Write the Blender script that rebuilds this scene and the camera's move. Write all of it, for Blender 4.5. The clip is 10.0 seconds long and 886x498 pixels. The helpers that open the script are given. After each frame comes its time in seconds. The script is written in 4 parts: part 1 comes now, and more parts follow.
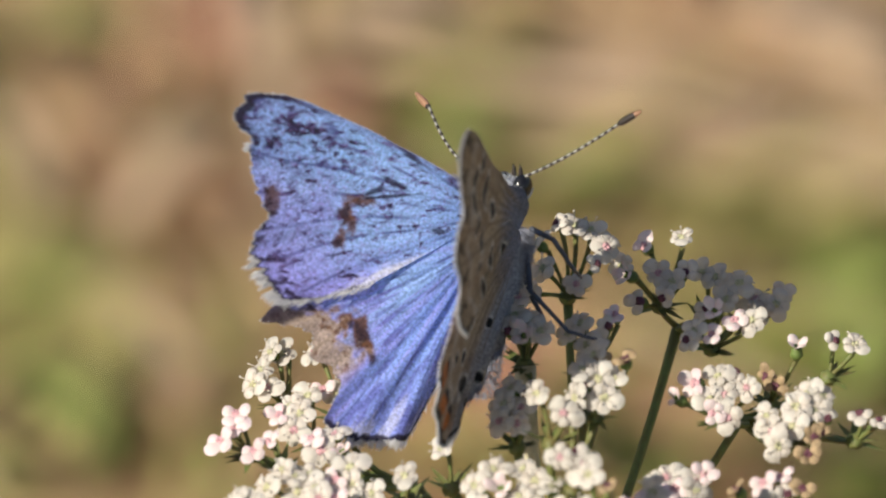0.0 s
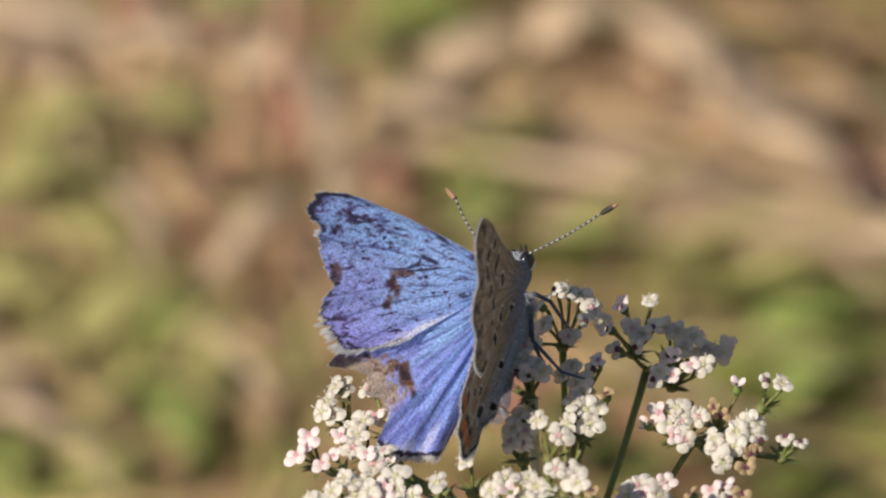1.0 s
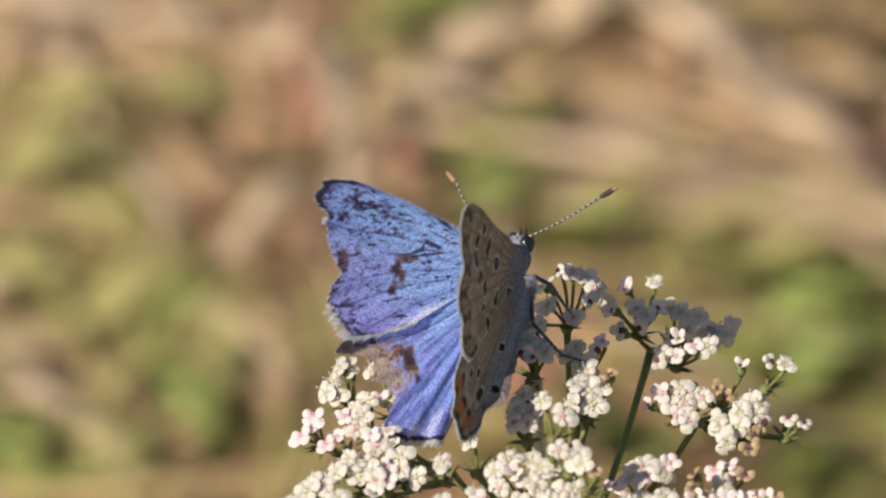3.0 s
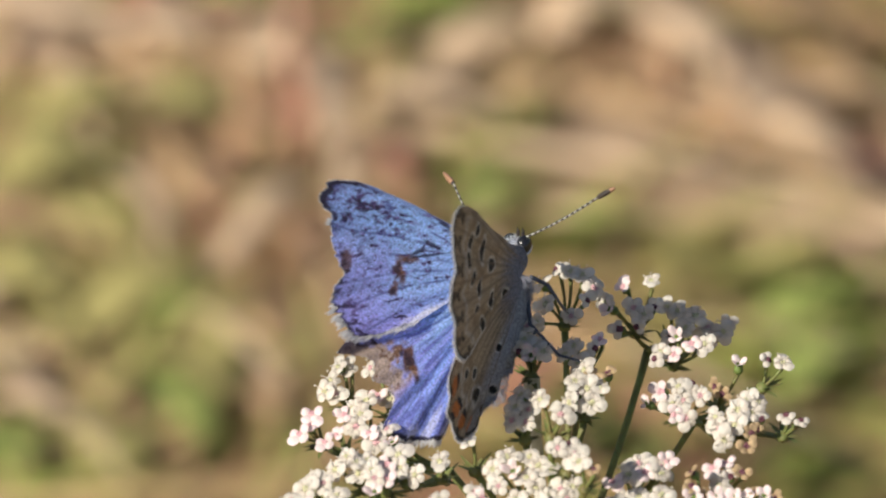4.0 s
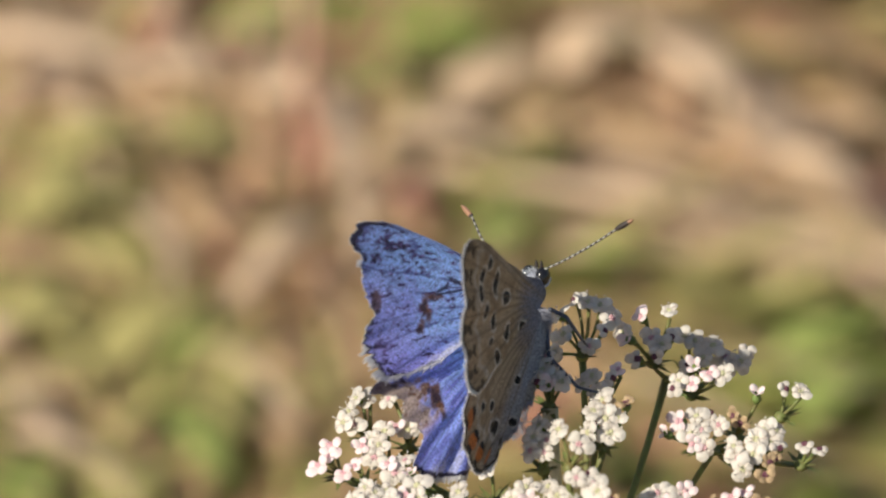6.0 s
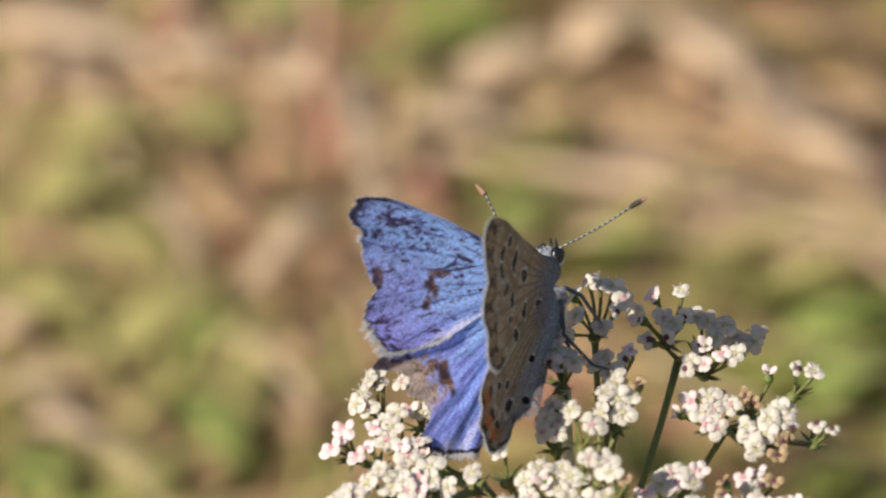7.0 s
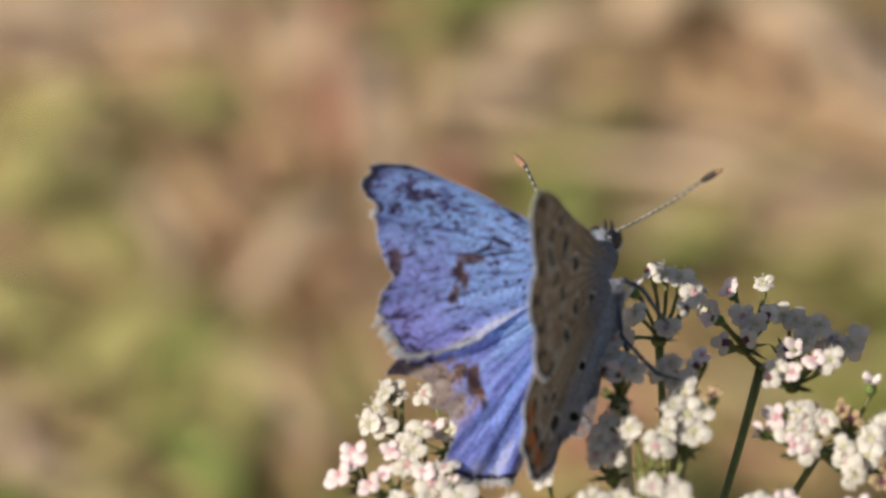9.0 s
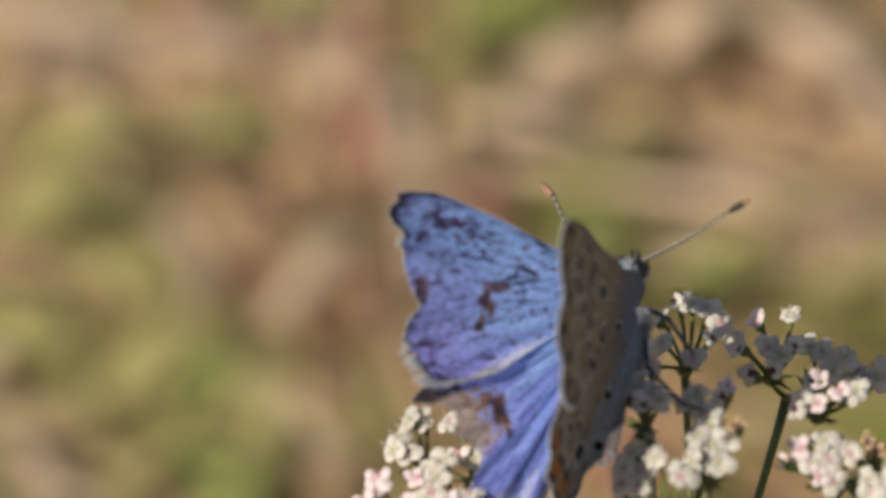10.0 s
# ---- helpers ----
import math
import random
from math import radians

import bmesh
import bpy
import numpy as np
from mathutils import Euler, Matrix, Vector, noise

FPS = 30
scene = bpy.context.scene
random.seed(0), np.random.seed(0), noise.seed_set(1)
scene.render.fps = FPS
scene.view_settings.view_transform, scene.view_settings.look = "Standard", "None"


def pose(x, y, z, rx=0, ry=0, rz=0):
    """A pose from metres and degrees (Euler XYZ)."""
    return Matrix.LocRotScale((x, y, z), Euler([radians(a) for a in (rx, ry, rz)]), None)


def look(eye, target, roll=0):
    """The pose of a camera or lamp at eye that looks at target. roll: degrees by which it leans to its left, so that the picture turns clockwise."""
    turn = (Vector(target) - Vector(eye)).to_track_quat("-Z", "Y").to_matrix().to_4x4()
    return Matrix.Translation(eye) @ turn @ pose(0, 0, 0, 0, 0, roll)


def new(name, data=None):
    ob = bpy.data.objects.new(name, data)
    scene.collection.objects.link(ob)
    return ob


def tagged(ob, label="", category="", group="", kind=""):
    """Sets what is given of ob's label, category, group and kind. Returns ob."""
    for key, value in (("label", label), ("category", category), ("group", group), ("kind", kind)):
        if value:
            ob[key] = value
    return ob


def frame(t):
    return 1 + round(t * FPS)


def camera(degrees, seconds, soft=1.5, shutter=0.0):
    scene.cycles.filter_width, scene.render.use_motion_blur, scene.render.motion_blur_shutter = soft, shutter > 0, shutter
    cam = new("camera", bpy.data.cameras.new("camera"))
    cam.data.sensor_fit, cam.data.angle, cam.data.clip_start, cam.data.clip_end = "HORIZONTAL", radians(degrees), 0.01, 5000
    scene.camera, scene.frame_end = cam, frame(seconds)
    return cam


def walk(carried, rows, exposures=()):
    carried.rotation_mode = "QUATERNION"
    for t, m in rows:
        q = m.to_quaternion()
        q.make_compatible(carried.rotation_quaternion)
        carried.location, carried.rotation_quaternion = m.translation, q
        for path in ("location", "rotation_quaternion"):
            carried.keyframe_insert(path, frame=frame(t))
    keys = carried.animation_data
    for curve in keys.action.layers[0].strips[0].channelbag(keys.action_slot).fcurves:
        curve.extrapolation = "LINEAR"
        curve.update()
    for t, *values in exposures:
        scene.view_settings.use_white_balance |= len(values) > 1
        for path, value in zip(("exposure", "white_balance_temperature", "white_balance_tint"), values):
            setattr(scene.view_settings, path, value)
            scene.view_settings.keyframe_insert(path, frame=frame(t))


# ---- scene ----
cam = camera(1.1495, 10.0, soft=2.2)
walk(cam, [
    (0, pose(-0.00268, -1.93932, 1.30552, 58.06579, 0.10529, -0.19846)),
    (0.5, pose(-0.00562, -2.23420, 1.49518, 57.96554, -0.04799, -0.09879)),
    (1, pose(-0.00393, -2.52913, 1.68642, 57.92737, -0.10035, -0.02985)),
    (1.5, pose(-0.00544, -2.52713, 1.68364, 57.93979, -0.28034, 0.06462)),
    (2, pose(-0.00506, -2.53205, 1.68292, 57.96383, -0.04212, -0.08325)),
    (2.5, pose(0.00526, -2.53086, 1.68805, 57.87594, -0.00824, 0.12809)),
    (4, pose(-0.00000, -2.54491, 1.69023, 57.99996, -0.01081, 0.00675)),
    (4.5, pose(0.00155, -2.54581, 1.69387, 57.95926, 0.05067, 0.04358)),
    (5, pose(-0.00308, -2.54203, 1.69032, 57.98634, 0.25610, -0.24621)),
    (5.5, pose(0.00210, -2.55490, 1.69633, 58.01415, 0.34346, -0.17684)),
    (5.7, pose(-0.00209, -2.54521, 1.68647, 58.06074, 0.10035, -0.08289)),
    (6.8, pose(-0.00210, -2.55503, 1.68813, 58.15561, 0.65212, -0.42633)),
    (7, pose(-0.00030, -2.55259, 1.68624, 58.15707, 0.51442, -0.28123)),
    (7.5, pose(0.00588, -2.56047, 1.68529, 58.23834, 0.70408, -0.27140)),
    (8, pose(0.00139, -2.29550, 1.51034, 58.39414, 0.48391, -0.22221)),
    (8.5, pose(0.00287, -2.09355, 1.38958, 58.34882, 0.65917, -0.28482)),
    (9, pose(0.00016, -2.10234, 1.39353, 58.39354, 0.68286, -0.31384)),
    (9.5, pose(0.00402, -2.09707, 1.38914, 58.43072, 0.47328, -0.07547)),
    (10, pose(-0.00024, -2.10058, 1.39257, 58.42927, 0.15595, 0.04054)),
], exposures=[(0, 0.02), (1, -0.09), (2, -0.08), (2.5, -0.02), (4, 0.08), (8, 0.08), (8.5, 0.03), (9, -0.06), (9.5, -0.14), (10, -0.22)])
# long close-up lens, wide open: only the butterfly and the umbel are sharp
cam.data.dof.use_dof = True
cam.data.dof.aperture_fstop = 49.0

# ---- light ----
SUN = Vector((-0.604, -0.507, 0.616)).normalized()
world = bpy.data.worlds.new("sky")
scene.world = world
world.use_nodes = True
sky = world.node_tree.nodes.new("ShaderNodeTexSky")
sky.sky_type, sky.sun_disc = "NISHITA", False
sky.sun_elevation, sky.sun_rotation = math.asin(SUN.z), math.atan2(SUN.x, SUN.y)
world.node_tree.links.new(sky.outputs[0], world.node_tree.nodes["Background"].inputs[0])
world.node_tree.nodes["Background"].inputs[1].default_value = 0.076
sun = new("sun", bpy.data.lights.new("sun", "SUN"))
sun.data.energy, sun.data.angle, sun.data.color = 5.0, radians(0.5), (1.0, 0.935, 0.80)
sun.matrix_world = look(SUN * 5, (0, 0, 0))

MM = 0.001
rng = np.random.default_rng(7)


# ---- materials ----
def material(name, color, rough=0.6, spread=0.15, grain=600.0, bump=0.15, translucent=0.0, spec=0.3, tint=None, by_object=0.0, island=0.0):
    """A surface with colour variation at two scales, fine relief and, for thin tissue, light passing through."""
    m = bpy.data.materials.new(name)
    m.use_nodes = True
    n, l = m.node_tree.nodes, m.node_tree.links
    b = n["Principled BSDF"]
    b.inputs["Roughness"].default_value = rough
    b.inputs["Specular IOR Level"].default_value = spec
    at = n.new("ShaderNodeTexCoord").outputs["Object"]

    def cloud(scale, detail):
        t = n.new("ShaderNodeTexNoise")
        t.inputs["Scale"].default_value, t.inputs["Detail"].default_value = scale, detail
        l.new(at, t.inputs["Vector"])
        return t.outputs["Fac"]

    fine, broad = cloud(grain * 4, 4.0), cloud(grain * 0.6, 2.0)
    both = n.new("ShaderNodeMath")
    both.operation = "ADD"
    l.new(fine, both.inputs[0]), l.new(broad, both.inputs[1])
    ramp = n.new("ShaderNodeValToRGB")
    c = Vector(color)
    other = Vector(tint) if tint else c * (1 - spread)
    ramp.color_ramp.elements[0].position, ramp.color_ramp.elements[1].position = 0.35, 0.65
    ramp.color_ramp.elements[0].color = (*other, 1)
    ramp.color_ramp.elements[1].color = (*[min(1.0, v * (1 + spread * 0.6)) for v in c], 1)
    half = n.new("ShaderNodeMath")
    half.operation = "MULTIPLY"
    half.inputs[1].default_value = 0.5
    l.new(both.outputs[0], half.inputs[0]), l.new(half.outputs[0], ramp.inputs[0])
    out = ramp.outputs[0]
    if by_object or island:
        shift = n.new("ShaderNodeHueSaturation")
        pick = n.new("ShaderNodeObjectInfo").outputs["Random"] if by_object else n.new("ShaderNodeNewGeometry").outputs["Random Per Island"]
        span = n.new("ShaderNodeMapRange")
        span.inputs["To Min"].default_value, span.inputs["To Max"].default_value = 1 - (by_object or island), 1 + 0.6 * (by_object or island)
        l.new(pick, span.inputs["Value"]), l.new(span.outputs[0], shift.inputs["Value"]), l.new(out, shift.inputs["Color"])
        out = shift.outputs[0]
    l.new(out, b.inputs["Base Color"])
    if bump:
        bp = n.new("ShaderNodeBump")
        bp.inputs["Strength"].default_value, bp.inputs["Distance"].default_value = bump, 0.0002
        l.new(fine, bp.inputs["Height"]), l.new(bp.outputs[0], b.inputs["Normal"])
    if translucent:
        tr, mix = n.new("ShaderNodeBsdfTranslucent"), n.new("ShaderNodeMixShader")
        mix.inputs[0].default_value = translucent
        l.new(out, tr.inputs["Color"])
        l.new(b.outputs[0], mix.inputs[1]), l.new(tr.outputs[0], mix.inputs[2])
        l.new(mix.outputs[0], n["Material Output"].inputs["Surface"])
    return m


def scale_material(name, rough, translucent, sheen):
    """Wing scales: the colour of each scale comes with the mesh; a fine dusty grain and relief lie over it."""
    m = bpy.data.materials.new(name)
    m.use_nodes = True
    n, l = m.node_tree.nodes, m.node_tree.links
    b = n["Principled BSDF"]
    b.inputs["Roughness"].default_value = rough
    b.inputs["Specular IOR Level"].default_value = 0.25
    b.inputs["Sheen Weight"].default_value = sheen
    b.inputs["Sheen Roughness"].default_value = 0.4
    col = n.new("ShaderNodeVertexColor")
    col.layer_name = "scales"
    at = n.new("ShaderNodeTexCoord").outputs["Object"]
    dust = n.new("ShaderNodeTexNoise")
    dust.inputs["Scale"].default_value, dust.inputs["Detail"].default_value = 6500.0, 3.0
    l.new(at, dust.inputs["Vector"])
    span = n.new("ShaderNodeMapRange")
    span.inputs["From Min"].default_value, span.inputs["From Max"].default_value = 0.3, 0.7
    span.inputs["To Min"].default_value, span.inputs["To Max"].default_value = 0.58, 1.34
    l.new(dust.outputs["Fac"], span.inputs["Value"])
    hsv = n.new("ShaderNodeHueSaturation")
    l.new(col.outputs["Color"], hsv.inputs["Color"]), l.new(span.outputs[0], hsv.inputs["Value"])
    l.new(hsv.outputs[0], b.inputs["Base Color"])
    bp = n.new("ShaderNodeBump")
    bp.inputs["Strength"].default_value, bp.inputs["Distance"].default_value = 0.35, 0.00005
    l.new(dust.outputs["Fac"], bp.inputs["Height"]), l.new(bp.outputs[0], b.inputs["Normal"])
    tr, mix = n.new("ShaderNodeBsdfTranslucent"), n.new("ShaderNodeMixShader")
    mix.inputs[0].default_value = translucent
    l.new(hsv.outputs[0], tr.inputs["Color"])
    l.new(b.outputs[0], mix.inputs[1]), l.new(tr.outputs[0], mix.inputs[2])
    l.new(mix.outputs[0], n["Material Output"].inputs["Surface"])
    return m


M_UPPER = scale_material("blue_wing_scales", 0.45, 0.16, 0.25)
M_UNDER = scale_material("brown_wing_scales", 0.7, 0.25, 0.1)
M_FRINGE = material("white_fringe_hair", (0.86, 0.85, 0.85), 0.7, 0.08, 2000, 0, 0.55)
M_FUR = material("grey_blue_fur", (0.46, 0.47, 0.55), 0.8, 0.3, 1500, 0, 0.4, island=0.3)
M_BODY = material("dark_body", (0.26, 0.27, 0.32), 0.7, 0.4, 1500, 0.3)
M_EYE = material("black_eye", (0.012, 0.012, 0.015), 0.25, 0.3, 1500, 0.05, spec=0.6)
M_WHITE = material("white_scales", (0.72, 0.75, 0.78), 0.6, 0.2, 2000, 0.1)
M_DARK = material("dark_brown_scales", (0.045, 0.035, 0.03), 0.6, 0.3, 2000, 0.1)
M_RING = material("pale_ring_scales", (0.36, 0.35, 0.31), 0.6, 0.3, 2000, 0.1)
M_CLUB = material("orange_brown_club", (0.38, 0.21, 0.13), 0.55, 0.3, 2000, 0.1)
M_LEG = material("grey_leg", (0.11, 0.12, 0.15), 0.6, 0.4, 2500, 0.1)
M_PETAL = material("white_petal", (0.76, 0.72, 0.645), 0.6, 0.05, 420, 0.2, 0.30, tint=(0.76, 0.68, 0.60), by_object=0.12)
M_PINK = material("pink_petal", (0.82, 0.60, 0.63), 0.55, 0.2, 900, 0.12, 0.24, tint=(0.84, 0.77, 0.72), by_object=0.1)
M_CENTRE = material("pale_flower_centre", (0.62, 0.60, 0.36), 0.5, 0.2, 1500, 0.2, 0.1)
M_ROSE = material("rose_flower_centre", (0.70, 0.40, 0.43), 0.5, 0.3, 1500, 0.2, 0.1)
M_PURPLE = material("withered_purple", (0.16, 0.06, 0.08), 0.6, 0.4, 1500, 0.2)
M_WITHER = material("withered_tan", (0.50, 0.36, 0.21), 0.75, 0.35, 1200, 0.3, 0.15)
M_DRYRAY = material("pale_dry_ray", (0.66, 0.60, 0.40), 0.6, 0.2, 700, 0.25, 0.05, tint=(0.52, 0.46, 0.28))
M_STEM = material("green_stem", (0.15, 0.20, 0.06), 0.5, 0.3, 700, 0.25, 0.05, tint=(0.17, 0.13, 0.05))
M_SEED = material("green_ovary", (0.16, 0.22, 0.06), 0.5, 0.3, 1200, 0.25, 0.08, by_object=0.2)
M_STRAW = material("dry_straw", (0.59, 0.39, 0.215), 0.75, 0.25, 150, 0.2, 0.15, island=0.15)
M_PALE = material("bleached_straw", (0.74, 0.54, 0.36), 0.7, 0.2, 150, 0.2, 0.15, island=0.18)
M_GREEN = material("green_grass", (0.37, 0.42, 0.11), 0.6, 0.3, 150, 0.15, 0.25, island=0.25)
M_OLIVE = material("olive_grass", (0.49, 0.43, 0.165), 0.65, 0.25, 150, 0.15, 0.25, island=0.12)
M_FRESH = material("fresh_leaf", (0.34, 0.40, 0.11), 0.6, 0.3, 150, 0.15, 0.2)
M_RED = material("reddish_stem", (0.60, 0.29, 0.20), 0.65, 0.3, 150, 0.2, 0.1, island=0.3)
# near-black brown that puts the shade of gaps in the litter into colour
M_SHADED_GAP = material("shaded_gap", (0.11, 0.075, 0.035), 0.8, 0.4, 150, 0.3, 0.05)
M_SOIL = material("dry_soil", (0.24, 0.18, 0.10), 0.95, 0.5, 40, 0.6, tint=(0.15, 0.135, 0.06))


# ---- mesh helpers ----
def mesh_of(name, verts, faces, mats, slots=None, smooth=True):
    me = bpy.data.meshes.new(name)
    me.from_pydata([tuple(v) for v in verts], [], [tuple(f) for f in faces])
    for m in mats:
        me.materials.append(m)
    if slots is not None:
        me.polygons.foreach_set("material_index", np.asarray(slots, dtype=np.int32))
    me.polygons.foreach_set("use_smooth", np.full(len(me.polygons), smooth))
    me.update()
    return me


def part(name, me, parent, m=None, label=""):
    ob = new(name, me)
    ob.parent = parent
    if m is not None:
        ob.matrix_local = m
    return tagged(ob, label)


class Build:
    """Collects tubes, blades and blobs into one mesh."""

    def __init__(self):
        self.v, self.f, self.s = [], [], []

    def tube(self, path, radii, slot=0, sides=8, slots=None):
        path = [Vector(p) for p in path]
        base = len(self.v)
        side = None
        for i, p in enumerate(path):
            way = (path[min(i + 1, len(path) - 1)] - path[max(i - 1, 0)]).normalized()
            if side is None:
                side = way.orthogonal().normalized()
            side = (side - way * side.dot(way)).normalized()
            over = way.cross(side)
            for k in range(sides):
                a = 2 * math.pi * k / sides
                self.v.append(p + (side * math.cos(a) + over * math.sin(a)) * radii[i])
        for i in range(len(path) - 1):
            for k in range(sides):
                a, b = base + i * sides + k, base + i * sides + (k + 1) % sides
                self.f.append((a, b, b + sides, a + sides))
                self.s.append(slots[i] if slots else slot)
        for start, turn in ((base, -1), (base + (len(path) - 1) * sides, 1)):
            ring = list(range(start, start + sides))[::turn]
            self.f.append(tuple(ring))
            self.s.append((slots[0] if turn < 0 else slots[-1]) if slots else slot)
        return self

    def blob(self, centre, radii, slot=0, rings=8, sides=12, turn=None, rough=0.0):
        centre, base = Vector(centre), len(self.v)
        turn = turn or Matrix.Identity(3)
        for i in range(rings + 1):
            p = math.pi * i / rings
            for k in range(sides):
                a = 2 * math.pi * k / sides
                d = Vector((math.sin(p) * math.cos(a), math.cos(p), math.sin(p) * math.sin(a)))
                grow = 1 + rough * noise.noise(d * 3 + centre * 900)
                self.v.append(centre + turn @ Vector((d.x * radii[0], d.y * radii[1], d.z * radii[2])) * grow)
        for i in range(rings):
            for k in range(sides):
                a, b = base + i * sides + k, base + i * sides + (k + 1) % sides
                self.f.append((a, b, b + sides, a + sides))
                self.s.append(slot)
        return self

    def blade(self, path, widths, normal, slot=0, fold=0.25):
        """A grass blade or hair: a tapered strip with a folded middle."""
        path, normal, base = [Vector(p) for p in path], Vector(normal), len(self.v)
        for i, p in enumerate(path):
            way = (path[min(i + 1, len(path) - 1)] - path[max(i - 1, 0)]).normalized()
            side = way.cross(normal)
            side = side.normalized() if side.length > 1e-9 else way.orthogonal().normalized()
            lift = side.cross(way)
            w = widths[i] / 2
            self.v += [p - side * w, p - lift * (w * fold), p + side * w]
        for i in range(len(path) - 1):
            for k in (0, 1):
                a = base + 3 * i + k
                self.f.append((a, a + 1, a + 4, a + 3))
                self.s.append(slot)
        return self

    def mesh(self, name, mats, smooth=True):
        return mesh_of(name, self.v, self.f, mats, self.s, smooth)


def curve_points(a, b, bow, count):
    """Points from a to b that bow out by the vector bow."""
    a, b, bow = Vector(a), Vector(b), Vector(bow)
    return [a.lerp(b, i / (count - 1)) + bow * math.sin(math.pi * i / (count - 1)) for i in range(count)]


def hashed(ix, iy, seed):
    h = np.sin(ix * 127.1 + iy * 311.7 + seed * 74.7) * 43758.5453
    return h - np.floor(h)


def cloud2(x, y, seed=0.0, octaves=3):
    """Value noise from 0 to 1 over arrays."""
    total, weight, amp = 0.0, 0.0, 1.0
    for o in range(octaves):
        ix, iy = np.floor(x), np.floor(y)
        fx, fy = x - ix, y - iy
        fx, fy = fx * fx * (3 - 2 * fx), fy * fy * (3 - 2 * fy)
        a, b = hashed(ix, iy, seed + o), hashed(ix + 1, iy, seed + o)
        c, d = hashed(ix, iy + 1, seed + o), hashed(ix + 1, iy + 1, seed + o)
        total = total + amp * ((a * (1 - fx) + b * fx) * (1 - fy) + (c * (1 - fx) + d * fx) * fy)
        weight, amp = weight + amp, amp * 0.55
        x, y = x * 2.03 + 5.1, y * 2.03 + 9.7
    return total / weight


def step(lo, hi, x):
    t = np.clip((x - lo) / (hi - lo), 0, 1)
    return t * t * (3 - 2 * t)


def ellipse(s, r, cs, cr, ls, lr, turn=0.0):
    """Distance from an ellipse's middle, 1 at its edge."""
    c, d = math.cos(radians(turn)), math.sin(radians(turn))
    u, v = (s - cs), (r - cr)
    return np.sqrt(((u * c + v * d) / ls) ** 2 + ((v * c - u * d) / lr) ** 2)


def mixed(col, other, w):
    return col + (np.asarray(other) - col) * np.clip(w, 0, 1)[..., None]


# ---- ground ----
FLOOR = -60 * MM
def ground():
    n, half = 120, 0.5
    verts, faces = [], []
    for j in range(n + 1):
        for i in range(n + 1):
            x, y = (i / n - 0.5) * 2 * half, (j / n - 0.5) * 2 * half + 0.15
            edge = min(1.0, 4 * min(i, n - i, j, n - j) / n)
            z = (noise.noise(Vector((x * 30, y * 30, 0))) * 4 + noise.noise(Vector((x * 110, y * 110, 3))) * 1.5 - 2) * MM * edge
            verts.append((x, y, z))
    for j in range(n):
        for i in range(n):
            a = j * (n + 1) + i
            faces.append((a, a + 1, a + n + 2, a + n + 1))
    # the same sheet goes on to the horizon
    rim = [j * (n + 1) for j in range(n, 0, -1)] + list(range(n)) + [j * (n + 1) + n for j in range(n)] + [n * (n + 1) + i for i in range(n, 0, -1)]
    far = len(verts)
    for k in rim:
        d = Vector((verts[k][0], verts[k][1] - 0.15, 0)).normalized()
        verts.append((d.x * 600, d.y * 600, 0))
    for k in range(len(rim)):
        m = (k + 1) % len(rim)
        faces.append((rim[k], far + k, far + m, rim[m]))
    ob = new("ground", mesh_of("ground", verts, faces, [M_SOIL]))
    ob.location.z = FLOOR
    return tagged(ob, "dry brown meadow soil under withered grass", "ground", kind="structure")


ground()

# what grows where on the meadow floor: middle and reach in millimetres, sort by sort
PATCHES = {
    "pale": ((-29.9, 278.3, 4.6), (-20.5, 276.4, 4.6), (-12.4, 276.2, 3.8), (-32.9, 283.2, 2.5), (-21.4, 254.3, 2.5), (-14.2, 249.7, 3.0), (-34.1, 239.8, 2.1), (-30.7, 226.3, 3.0), (-1.4, 269.4, 3.2), (12.8, 281.2, 3.0), (17.9, 279.4, 3.2), (24.1, 267.9, 3.6), (28.7, 258.9, 3.2), (16.8, 259.2, 4.6), (28.1, 250.1, 3.4), (9.1, 257.0, 2.5)),
    "straw": ((-15.0, 267.7, 2.5), (-17.6, 259.4, 3.0), (-25.6, 258.0, 2.5), (-31.6, 251.7, 3.0), (-25.7, 227.7, 2.5), (-13.4, 236.9, 3.4), (-15.1, 228.2, 2.5), (-7.7, 280.1, 2.1), (7.2, 274.0, 3.0), (10.5, 268.3, 3.4), (27.7, 279.1, 3.4), (-3.7, 244.6, 3.4), (-5.9, 228.8, 3.4)),
    "olive": ((-33.7, 261.4, 3.4), (-29.0, 263.7, 3.2), (-24.6, 266.0, 2.5), (-32.8, 245.4, 2.5), (-29.9, 236.5, 2.5), (-26.9, 247.6, 2.5), (-21.4, 240.3, 3.8), (-24.8, 219.0, 3.0), (1.7, 282.3, 2.5), (2.0, 261.3, 2.1), (16.6, 247.2, 3.4), (23.0, 248.7, 2.5), (24.6, 243.0, 2.5), (28.5, 221.6, 2.5), (17.4, 239.3, 3.4)),
    "green": ((-18.9, 226.0, 4.2), (-32.8, 218.5, 3.4), (-17.6, 240.2, 2.1), (-15.1, 233.8, 2.1), (-3.0, 278.3, 3.0), (2.8, 256.0, 3.2), (11.2, 249.8, 3.2), (27.5, 238.2, 5.1), (29.5, 229.4, 3.0), (10.9, 222.0, 3.0), (24.3, 219.3, 5.1), (-21.4, 237.9, 2.5), (-34.5, 250.2, 2.5)),
    "red": ((-23.0, 283.8, 2.1), (-11.2, 266.4, 3.0), (-5.7, 259.9, 3.0), (5.9, 228.5, 3.0)),
}
SORTS = {"pale": M_PALE, "straw": M_STRAW, "olive": M_OLIVE, "green": M_GREEN, "red": M_RED}


